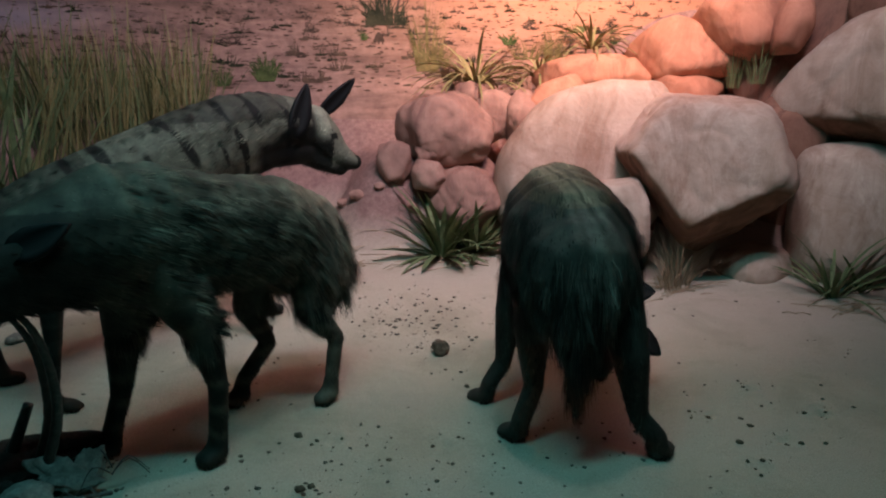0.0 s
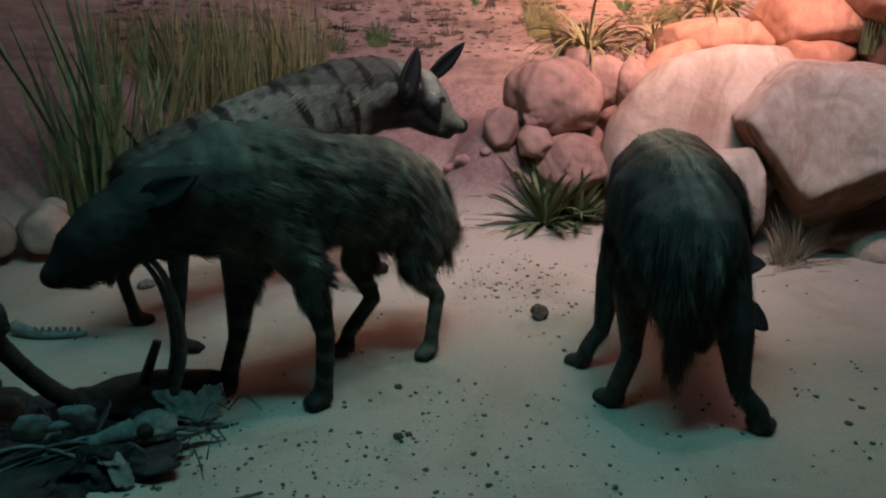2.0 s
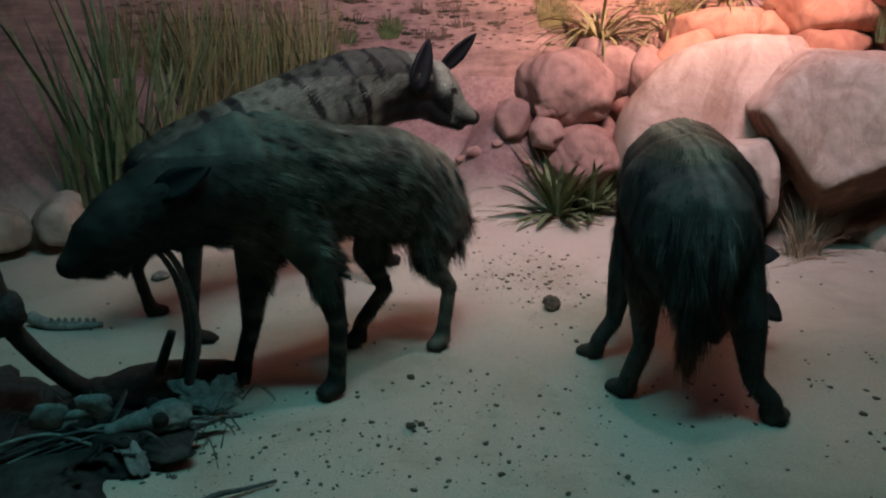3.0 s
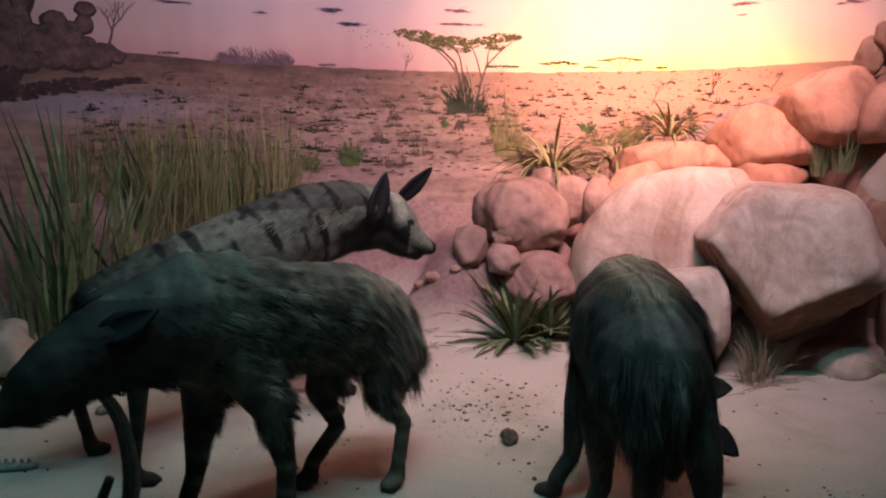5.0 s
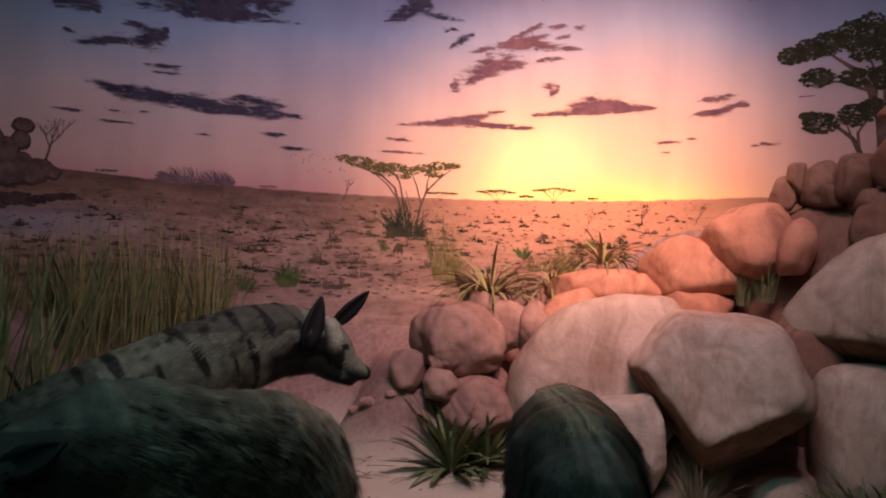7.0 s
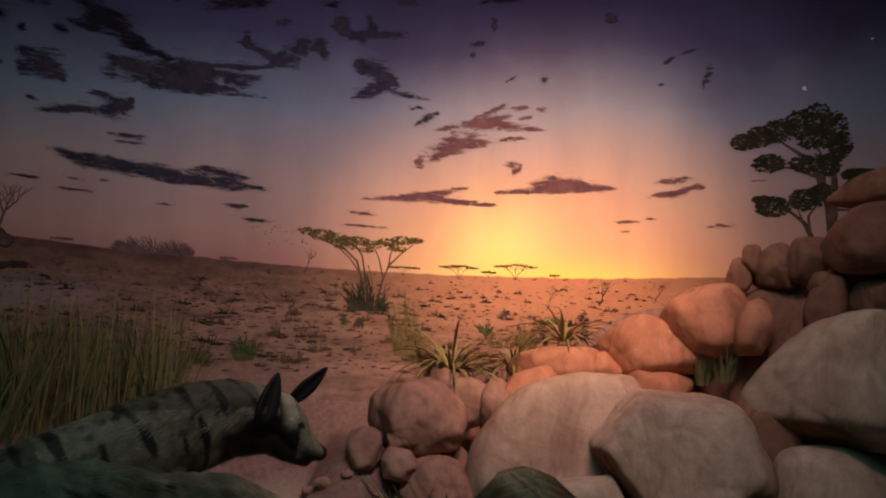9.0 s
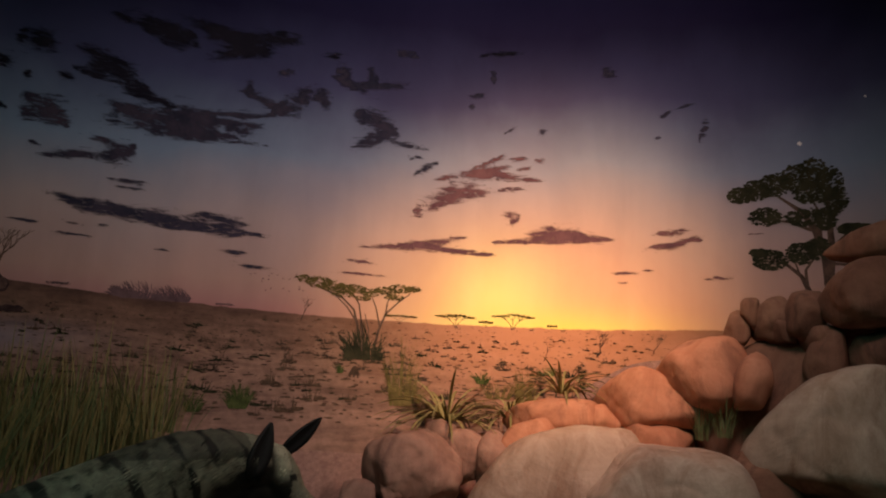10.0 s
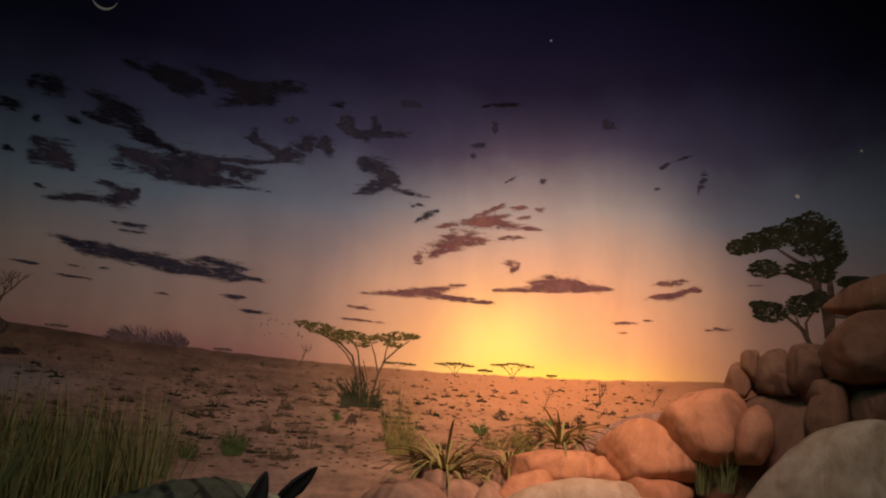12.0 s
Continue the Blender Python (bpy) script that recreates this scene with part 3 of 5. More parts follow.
# ---- mounted animals: each one plain furred body ----
def chain(bm, stations, step=0.35):
    """Overlapping balls along (place, half width, half height) stations."""
    for (a, wa, ha), (b, wb, hb) in zip(stations, stations[1:]):
        a, b = Vector(a), Vector(b)
        n = max(2, int((b - a).length / (step * min(wa, wb, ha, hb))))
        side = Vector((-(b - a).y, (b - a).x, 0))
        turn = math.atan2(side.y, side.x) if side.length > 1e-4 else 0.0
        for i in range(n + 1):
            k = i / n
            m = Matrix.Translation(a.lerp(b, k)) @ Matrix.Rotation(turn, 4, "Z") @ Matrix.Diagonal((wa + (wb - wa) * k, min(wa + (wb - wa) * k, ha + (hb - ha) * k), ha + (hb - ha) * k, 1))
            bmesh.ops.create_icosphere(bm, subdivisions=2, radius=1, matrix=m)


def ear(bm, root, tip, width, facing):
    """A tall cupped ear."""
    root, tip, facing = Vector(root), Vector(tip), Vector(facing).normalized()
    up = tip - root
    across = up.cross(facing).normalized()
    prof = [(0.0, 0.55), (0.2, 0.9), (0.45, 1.0), (0.7, 0.72), (0.88, 0.38), (1.0, 0.06)]
    rows = []
    for k, w in prof:
        c = root + up * k
        row = []
        for s in (-1, -0.5, 0, 0.5, 1):
            row.append(bm.verts.new(c + across * (s * w * width) + facing * (0.5 * width * w * (s * s) - 0.012)))
        for s in (1, 0.5, 0, -0.5, -1):
            row.append(bm.verts.new(c + across * (s * w * width * 1.06) + facing * (0.5 * width * w * (s * s) - 0.03)))
        rows.append(row)
    for r0, r1 in zip(rows, rows[1:]):
        for i in range(10):
            bm.faces.new((r0[i], r0[(i + 1) % 10], r1[(i + 1) % 10], r1[i]))
    bm.faces.new(rows[0][::-1])
    bm.faces.new(rows[-1])


def fur_on(me, count, flow, length, colour, seed, skin, width=0.0010):
    """Adds tapered hairs to a mesh's arrays: returns verts, faces, colours."""
    rng = np.random.default_rng(seed)
    n = len(me.vertices)
    co = np.empty(n * 3)
    me.vertices.foreach_get("co", co)
    no = np.empty(n * 3)
    me.vertices.foreach_get("normal", no)
    co, no = co.reshape(-1, 3), no.reshape(-1, 3)
    pick = rng.integers(0, skin, count)
    p, nn = co[pick] + rng.normal(0, 0.004, (count, 3)), no[pick]
    f = np.array([flow(q) for q in p])
    ln = np.array([length(q) for q in p]) * rng.uniform(0.6, 1.2, count)
    lock = np.array([[noise.noise(Vector(q) * 26 + Vector((k * 9.1, 0, k * 3.7))) for k in range(3)] for q in p])
    tone = np.array([noise.noise(Vector((q[0] * 30, q[1] * 30, q[2] * 13))) + 0.6 * noise.noise(Vector(q) * 70) for q in p])
    d = f * 1.0 + nn * 0.14 + lock * 0.42 + rng.normal(0, 0.06, (count, 3))
    d /= np.linalg.norm(d, axis=1)[:, None]
    side = np.cross(d, nn)
    side /= np.linalg.norm(side, axis=1)[:, None] + 1e-9
    root = p - nn * 0.006
    midp = root + d * (ln * 0.55)[:, None]
    tip = midp + (d * 0.8 - nn * 0.25 + np.array([0, 0, -0.12])) * (ln * 0.5)[:, None]
    w = width * rng.uniform(0.7, 1.5, count)[:, None]
    verts = np.stack([root - side * w, root + side * w, midp + side * w * 0.8, midp - side * w * 0.8, tip], 1).reshape(-1, 3)
    base = np.arange(count)[:, None] * 5
    quads, tris = base + np.array([0, 1, 2, 3]), base + np.array([3, 2, 4])
    col = np.array([colour(q, m) for q, m in zip(p, nn)]) * rng.uniform(0.6, 1.4, (count, 1)) * np.clip(1.0 + 1.5 * tone, 0.15, 2.6)[:, None]
    return verts, quads, tris, np.repeat(col, 5, 0), co, no


def animal(label, stations, ears, flow, length, colour, count, seed, base):
    bm = bmesh.new()
    for s in stations:
        chain(bm, s)
    src = bpy.data.meshes.new("body_form")
    bm.to_mesh(src)
    bm.free()
    tmp = new("body_form", src)
    rem = tmp.modifiers.new("skin", "REMESH")
    rem.mode, rem.voxel_size = "VOXEL", 0.0085
    smo = tmp.modifiers.new("soft", "SMOOTH")
    smo.factor, smo.iterations = 0.5, 6
    dg = bpy.context.evaluated_depsgraph_get()
    me = bpy.data.meshes.new_from_object(tmp.evaluated_get(dg))
    bpy.data.objects.remove(tmp)
    bpy.data.meshes.remove(src)
    skin = len(me.vertices)
    bm = bmesh.new()
    bm.from_mesh(me)
    for e in ears:
        ear(bm, *e)
    bm.to_mesh(me)
    bm.free()
    hv, hq, ht, hc, co, no = fur_on(me, count, flow, length, colour, seed, skin)
    polys = [tuple(q.vertices) for q in me.polygons]
    n0 = len(co)
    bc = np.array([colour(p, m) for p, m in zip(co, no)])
    bc[skin:] = (0.006, 0.0055, 0.006)
    verts = np.concatenate([co, hv]) - np.array(base)
    out = bpy.data.meshes.new("animal_mount")
    out.from_pydata(verts.tolist(), [], polys + (hq + n0).tolist() + (ht + n0).tolist())
    bpy.data.meshes.remove(me)
    att = out.color_attributes.new("coat", "FLOAT_COLOR", "POINT")
    allc = np.concatenate([bc, hc])
    att.data.foreach_set("color", np.concatenate([allc, np.ones((len(allc), 1))], 1).ravel())
    out.materials.append(COAT)
    out.polygons.foreach_set("use_smooth", [True] * len(out.polygons))
    ob = new("animal_mount", out)
    ob.location = base
    return tagged(ob, label, "mounted animal", "mounted animals")


def unit(x, y, z):
    v = np.array([x, y, z], float)
    return v / np.linalg.norm(v)


def leg(foot, wrist, elbow, top, thick=1.0, toe=(0, 0)):
    f = Vector(foot)
    return [((f.x + toe[0] * 0.055, f.y + toe[1] * 0.055, 0.022), 0.030 * thick, 0.02), ((f.x, f.y, 0.035), 0.034 * thick, 0.03), ((f.x - toe[0] * 0.01, f.y - toe[1] * 0.01, 0.08), 0.026 * thick, 0.03),
            (wrist, 0.027 * thick, 0.031), (elbow, 0.046 * thick, 0.058), (top, 0.085, 0.11)]


def toes(foot, d):
    """Four short toes in front of a paw."""
    s = Vector((-d[1], d[0]))
    out = []
    for k, ahead in ((-1.5, 0.040), (-0.5, 0.056), (0.5, 0.056), (1.5, 0.040)):
        x, y = foot[0] + s.x * k * 0.0145, foot[1] + s.y * k * 0.0145
        out.append([((x + d[0] * 0.012, y + d[1] * 0.012, 0.026), 0.013, 0.016), ((x + d[0] * ahead, y + d[1] * ahead, 0.015), 0.0115, 0.012)])
    return out


# first animal: dark, head low over the carcass
A1 = unit(-0.355, -0.30, 0)
S1 = unit(0.30, -0.355, 0)


def flow1(q):
    if q[2] < 0.42:
        return unit(-A1[0] * 0.2, -A1[1] * 0.2, -1)
    along = (q[0] + 0.22) * A1[0] + (q[1] - 2.3) * A1[1]
    down = 0.45 + 1.3 * smooth01((-along - 0.15) / 0.2)
    return unit(-A1[0] * 0.9, -A1[1] * 0.9, -down)


def length1(q):
    along = (q[0] + 0.22) * A1[0] + (q[1] - 2.3) * A1[1]
    if q[2] < 0.36:
        return 0.022
    if along < -0.22:
        return 0.13
    return 0.10 if q[2] > 0.74 and along < 0.5 else (0.07 if along < 0.5 else 0.035)


def colour1(q, n):
    along = (q[0] + 0.22) * A1[0] + (q[1] - 2.3) * A1[1]
    stripe = 0.5 + 0.5 * math.sin(along * 46 + 5 * noise.noise((q[0] * 4, q[1] * 4, q[2] * 3)))
    g = 0.058 + 0.07 * max(0, stripe - 0.45) * (1 if q[2] > 0.4 else 0.6)
    if along < -0.1:
        g += 0.075 * smooth01((-along - 0.1) / 0.3)
    if q[2] < 0.36:
        g = 0.026 + 0.055 * max(0, math.sin(q[2] * 75 + 3 * noise.noise((q[0] * 9, q[1] * 9, 0)))) + (0.07 if along < -0.2 and q[2] < 0.3 and (q[0] - 0.02) > 0 else 0)
    g *= 1.0 + 0.6 * noise.noise((q[0] * 12, q[1] * 16, q[2] * 34))
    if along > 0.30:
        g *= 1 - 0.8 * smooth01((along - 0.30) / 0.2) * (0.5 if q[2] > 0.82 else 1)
    # underside shade put into the coat colour, down to half at the belly
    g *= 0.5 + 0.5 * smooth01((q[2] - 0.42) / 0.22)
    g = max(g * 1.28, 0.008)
    return (g * 0.98, g * 0.90, g * 0.68)


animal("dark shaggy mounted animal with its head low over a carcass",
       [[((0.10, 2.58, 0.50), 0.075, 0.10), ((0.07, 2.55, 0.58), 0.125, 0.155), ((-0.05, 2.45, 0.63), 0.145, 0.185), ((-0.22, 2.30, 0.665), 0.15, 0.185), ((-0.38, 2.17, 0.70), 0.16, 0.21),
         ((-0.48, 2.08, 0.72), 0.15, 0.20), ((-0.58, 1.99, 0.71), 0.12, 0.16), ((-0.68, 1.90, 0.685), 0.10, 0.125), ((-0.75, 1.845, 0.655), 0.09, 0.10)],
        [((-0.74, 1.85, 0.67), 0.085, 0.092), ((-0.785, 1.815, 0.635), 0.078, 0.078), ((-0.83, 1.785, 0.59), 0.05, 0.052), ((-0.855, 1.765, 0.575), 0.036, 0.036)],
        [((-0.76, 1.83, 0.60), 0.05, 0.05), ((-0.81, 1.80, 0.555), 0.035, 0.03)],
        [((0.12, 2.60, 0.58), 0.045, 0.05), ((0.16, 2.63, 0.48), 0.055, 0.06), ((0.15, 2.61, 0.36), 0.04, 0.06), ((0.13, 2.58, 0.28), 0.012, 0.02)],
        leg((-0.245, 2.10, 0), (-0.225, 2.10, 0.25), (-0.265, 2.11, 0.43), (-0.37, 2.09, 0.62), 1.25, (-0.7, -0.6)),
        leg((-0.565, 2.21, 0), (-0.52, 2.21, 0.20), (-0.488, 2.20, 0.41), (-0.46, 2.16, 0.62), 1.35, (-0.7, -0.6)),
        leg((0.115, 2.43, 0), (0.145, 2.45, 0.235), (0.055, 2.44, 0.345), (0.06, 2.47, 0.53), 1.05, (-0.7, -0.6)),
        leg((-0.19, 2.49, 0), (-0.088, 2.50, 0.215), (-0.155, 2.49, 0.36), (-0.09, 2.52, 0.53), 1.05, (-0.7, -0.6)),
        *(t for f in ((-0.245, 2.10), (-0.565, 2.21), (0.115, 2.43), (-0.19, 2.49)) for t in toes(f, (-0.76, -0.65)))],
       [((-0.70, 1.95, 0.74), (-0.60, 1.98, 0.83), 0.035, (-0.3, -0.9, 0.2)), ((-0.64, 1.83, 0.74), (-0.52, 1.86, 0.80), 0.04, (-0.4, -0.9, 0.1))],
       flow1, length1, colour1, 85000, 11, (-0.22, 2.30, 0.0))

# second animal: striped, head up and turned, behind the first
A2 = unit(0.95, 0.62, 0)


def flow2(q):
    return unit(-A2[0], -A2[1], -0.5) if q[2] > 0.42 else unit(-A2[0] * 0.2, -A2[1] * 0.2, -1)


def length2(q):
    along = (q[0] + 0.4) * A2[0] + (q[1] - 3.0) * A2[1]
    if q[2] < 0.36:
        return 0.022
    if along > 0.52:
        return 0.018
    return 0.06 if q[2] > 0.86 else 0.035


def colour2(q, n):
    along = (q[0] + 0.4) * A2[0] + (q[1] - 3.0) * A2[1]
    wave = math.sin(along * 50 + q[2] * 18 + 4.5 * noise.noise((q[0] * 4, q[1] * 4, q[2] * 2)))
    patch = noise.noise((q[0] * 9, q[1] * 9, q[2] * 5))
    g = 0.118 - 0.108 * smooth01((wave + 1.1 * patch - 0.62) / 0.3)
    g *= 1.0 + 0.35 * noise.noise((q[0] * 25, q[1] * 25, q[2] * 8))
    # flanks shaded in the colour itself: stripes fade darker below the back
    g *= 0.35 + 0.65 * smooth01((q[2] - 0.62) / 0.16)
    if along < -0.35:
        g *= 0.45
    if q[2] > 0.93 and along < 0.5:
        g *= 0.4
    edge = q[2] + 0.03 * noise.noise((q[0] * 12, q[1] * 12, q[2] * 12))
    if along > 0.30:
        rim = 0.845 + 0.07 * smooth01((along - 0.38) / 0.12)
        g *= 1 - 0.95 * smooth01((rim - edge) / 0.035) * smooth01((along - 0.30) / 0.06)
    face = smooth01((along - 0.59) / 0.05)
    mask = 0.008 + 0.22 * smooth01((edge - 0.81) / 0.07)
    if along > 0.68:
        mask = 0.11 * smooth01((edge - 0.69) / 0.05) + 0.01
    g = g * (1 - face) + mask * face
    if abs(along - 0.685) < 0.02 and abs(edge - 0.84) < 0.017:
        g = 0.006
    if along > 0.785:
        g = 0.006
    if q[2] < 0.4:
        g = 0.018 if math.sin(q[2] * 70) < 0.2 else 0.01
    return (g * 1.02, g * 1.0, g * 0.74)


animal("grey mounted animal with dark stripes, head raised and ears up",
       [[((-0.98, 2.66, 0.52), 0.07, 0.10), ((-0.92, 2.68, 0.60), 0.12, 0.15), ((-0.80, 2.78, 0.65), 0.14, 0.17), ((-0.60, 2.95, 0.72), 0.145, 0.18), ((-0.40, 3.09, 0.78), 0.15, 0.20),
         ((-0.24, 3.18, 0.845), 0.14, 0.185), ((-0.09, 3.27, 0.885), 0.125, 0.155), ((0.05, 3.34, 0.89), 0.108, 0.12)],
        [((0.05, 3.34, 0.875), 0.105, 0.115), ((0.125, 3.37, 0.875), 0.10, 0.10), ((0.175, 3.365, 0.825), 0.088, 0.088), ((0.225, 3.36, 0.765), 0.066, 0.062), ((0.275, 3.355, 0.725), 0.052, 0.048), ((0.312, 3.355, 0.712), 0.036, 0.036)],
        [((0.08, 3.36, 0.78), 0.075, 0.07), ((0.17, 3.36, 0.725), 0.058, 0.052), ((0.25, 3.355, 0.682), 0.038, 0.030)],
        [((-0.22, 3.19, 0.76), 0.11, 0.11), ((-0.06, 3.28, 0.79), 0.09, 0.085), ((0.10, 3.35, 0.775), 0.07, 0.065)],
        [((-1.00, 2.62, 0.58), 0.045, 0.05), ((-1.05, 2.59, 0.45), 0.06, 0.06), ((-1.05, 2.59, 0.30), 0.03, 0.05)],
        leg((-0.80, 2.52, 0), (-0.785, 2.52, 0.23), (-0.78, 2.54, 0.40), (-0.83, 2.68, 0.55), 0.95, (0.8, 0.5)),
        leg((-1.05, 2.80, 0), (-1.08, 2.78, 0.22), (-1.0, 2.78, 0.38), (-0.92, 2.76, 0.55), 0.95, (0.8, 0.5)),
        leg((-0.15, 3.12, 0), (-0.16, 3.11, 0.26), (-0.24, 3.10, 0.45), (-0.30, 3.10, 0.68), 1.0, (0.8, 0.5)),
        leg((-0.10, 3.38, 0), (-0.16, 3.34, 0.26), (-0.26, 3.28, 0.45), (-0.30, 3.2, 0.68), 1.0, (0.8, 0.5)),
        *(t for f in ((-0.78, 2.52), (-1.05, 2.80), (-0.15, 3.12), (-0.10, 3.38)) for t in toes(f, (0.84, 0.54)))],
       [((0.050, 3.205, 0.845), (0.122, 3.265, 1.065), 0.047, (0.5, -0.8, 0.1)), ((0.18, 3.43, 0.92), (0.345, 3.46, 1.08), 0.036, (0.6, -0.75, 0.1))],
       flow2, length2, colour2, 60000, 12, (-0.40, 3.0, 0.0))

# third animal: seen from behind, head down
def flow3(q):
    if q[1] < 1.98 or q[2] < 0.42:
        return unit(0, -0.15, -1)
    return unit((q[0] - 0.87) * 1.6, -0.8, -0.8)


def length3(q):
    if abs(q[0] - 0.80) < 0.075 and q[1] < 1.93 and q[2] > 0.12:
        return 0.12
    return 0.022 if q[2] < 0.42 else 0.075


def colour3(q, n):
    g = 0.046 + 0.03 * noise.noise((q[0] * 7, q[1] * 7, q[2] * 4))
    # sheen painted into the fur: bright streak down the rump, dimmer sides
    g *= 0.7 + 1.7 * math.exp(-((q[0] - 0.85 - 0.25 * (0.7 - q[2]) * math.sin(q[0] * 40)) / 0.06) ** 2) * smooth01((q[2] - 0.40) / 0.2)
    g *= 1.0 + 0.9 * noise.noise((math.atan2(q[0] - 0.83, 0.9 - q[2]) * 7, q[1] * 3, 2.0))
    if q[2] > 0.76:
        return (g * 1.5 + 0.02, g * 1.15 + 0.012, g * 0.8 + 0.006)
    if q[2] < 0.34 and q[1] < 2.0 and abs(q[0] - 0.80) < 0.13:
        return (0.06, 0.032, 0.022)
    return (g * 1.1, g * 0.98, g * 0.8)


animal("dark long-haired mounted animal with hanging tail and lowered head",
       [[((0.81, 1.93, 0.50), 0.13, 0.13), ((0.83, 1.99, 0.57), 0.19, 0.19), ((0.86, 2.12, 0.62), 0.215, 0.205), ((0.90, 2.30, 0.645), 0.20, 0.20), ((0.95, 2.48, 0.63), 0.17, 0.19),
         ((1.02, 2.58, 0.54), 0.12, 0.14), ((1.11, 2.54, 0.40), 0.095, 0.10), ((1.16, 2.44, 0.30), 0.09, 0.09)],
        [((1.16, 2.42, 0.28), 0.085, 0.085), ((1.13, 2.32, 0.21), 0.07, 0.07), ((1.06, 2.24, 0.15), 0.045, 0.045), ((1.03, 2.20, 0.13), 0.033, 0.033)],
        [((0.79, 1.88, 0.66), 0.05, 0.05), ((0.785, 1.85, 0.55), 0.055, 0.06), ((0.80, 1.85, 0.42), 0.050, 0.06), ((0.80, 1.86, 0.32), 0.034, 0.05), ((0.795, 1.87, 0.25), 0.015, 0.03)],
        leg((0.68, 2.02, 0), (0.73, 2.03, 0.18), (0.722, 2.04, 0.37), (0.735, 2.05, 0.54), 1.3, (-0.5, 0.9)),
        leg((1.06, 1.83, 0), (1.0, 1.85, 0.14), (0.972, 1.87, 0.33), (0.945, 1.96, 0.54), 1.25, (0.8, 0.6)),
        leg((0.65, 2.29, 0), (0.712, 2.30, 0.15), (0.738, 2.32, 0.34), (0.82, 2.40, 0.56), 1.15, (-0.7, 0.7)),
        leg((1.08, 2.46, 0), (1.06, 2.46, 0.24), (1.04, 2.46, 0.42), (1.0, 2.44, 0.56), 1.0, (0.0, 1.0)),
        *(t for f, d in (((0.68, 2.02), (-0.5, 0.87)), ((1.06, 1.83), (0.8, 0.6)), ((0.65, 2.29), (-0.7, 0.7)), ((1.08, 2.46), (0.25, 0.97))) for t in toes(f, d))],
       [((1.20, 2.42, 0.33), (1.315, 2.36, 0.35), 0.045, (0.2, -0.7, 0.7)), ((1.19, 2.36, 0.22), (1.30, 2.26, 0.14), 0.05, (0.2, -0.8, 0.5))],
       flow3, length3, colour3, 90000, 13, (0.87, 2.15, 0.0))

# ---- painted on the wall: clouds, trees, scrub ----
class Flat:
    """Flat painted shapes in wall coordinates (azimuth in degrees, height in metres)."""

    def __init__(self, off=0.002):
        self.v, self.f, self.off, self.k, self.body = [], [], off, 0, []

    def poly(self, pts):
        self.k += 1
        d = self.off + 0.00015 * (self.k % 9)
        n = len(self.v)
        self.v += [on_wall(a, z, d) for a, z in pts]
        self.body += [1.0] * len(pts)
        self.f.append(tuple(range(n, n + len(pts))))

    def cover(self, lobes, step=0.11, rise=0.011):
        """One thin layer over soft ovals: full where they lie, thinning out to their rims."""
        lo_a, hi_a = min(a - w for a, z, w, h, q in lobes), max(a + w for a, z, w, h, q in lobes)
        lo_z, hi_z = min(z - h - abs(q) * w for a, z, w, h, q in lobes), max(z + h + abs(q) * w for a, z, w, h, q in lobes)
        na, nz = max(4, math.ceil((hi_a - lo_a) / step)), max(4, math.ceil((hi_z - lo_z) / rise))
        aa, zz = np.meshgrid(np.linspace(lo_a, hi_a, na + 1), np.linspace(lo_z, hi_z, nz + 1))
        bare = np.ones_like(aa)
        for a, z, w, h, q in lobes:
            bare *= np.minimum(1.0, np.hypot((aa - a) / w, (zz - z - q * (aa - a)) / h)) ** 0.85
        body = 1.0 - bare
        place = {}
        for j in range(nz):
            for i in range(na):
                ring = ((j, i), (j, i + 1), (j + 1, i + 1), (j + 1, i))
                if max(body[c] for c in ring) <= 0.0:
                    continue
                for c in ring:
                    if c not in place:
                        place[c] = len(self.v)
                        self.v.append(on_wall(aa[c], zz[c], self.off))
                        self.body.append(float(body[c]))
                self.f.append(tuple(place[c] for c in ring))

    def blob(self, a, z, wa, hz, rng, n=11):
        self.poly([(a + wa * math.cos(t) * q, z + hz * math.sin(t) * q) for t, q in
                   ((2 * math.pi * i / n, rng.uniform(0.6, 1.2)) for i in range(n))])

    def strip(self, pts, w0, w1):
        """A tapering painted stroke; widths in metres."""
        m = len(pts)
        left, right = [], []
        for i, (a, z) in enumerate(pts):
            a0, z0 = pts[max(0, i - 1)]
            a1, z1 = pts[min(m - 1, i + 1)]
            da, dz = (a1 - a0) * 0.087, z1 - z0
            ln = math.hypot(da, dz) or 1e-6
            w = (w0 + (w1 - w0) * i / (m - 1)) / 2
            left.append((a - dz / ln * w / 0.087, z + da / ln * w))
            right.append((a + dz / ln * w / 0.087, z - da / ln * w))
        for i in range(m - 1):
            self.poly([left[i], left[i + 1], right[i + 1], right[i]])

    def done(self, name, mat, label="", kind=""):
        me = raw_mesh(name, self.v, self.f, mat, smooth=False)
        me.attributes.new("body", "FLOAT", "POINT").data.foreach_set("value", self.body)
        ob = new(name, me)
        ob.parent = BACKDROP
        return tagged(ob, label, kind=kind)


def cloud(lobes, mat, seed):
    """One painted cloud: soft lobes (azimuth, height, half width, half height, slope) brushed into each other."""
    fl = Flat(0.002 + 0.0003 * (seed % 7))
    rng = random.Random(seed)
    puffs = []
    for a, z, w, h, slope in lobes:
        puffs.append((a, z, w * 1.3, h * 1.5, slope))
        for _ in range(3 if w > 1.0 else 1):
            u = rng.uniform(-1.0, 1.0)
            puffs.append((a + u * w, z + slope * u * w + rng.uniform(-0.6, 0.7) * h, w * rng.uniform(0.3, 0.6), h * rng.uniform(0.5, 0.8), slope))
    fl.cover(puffs)
    fl.done("painted_cloud", mat)


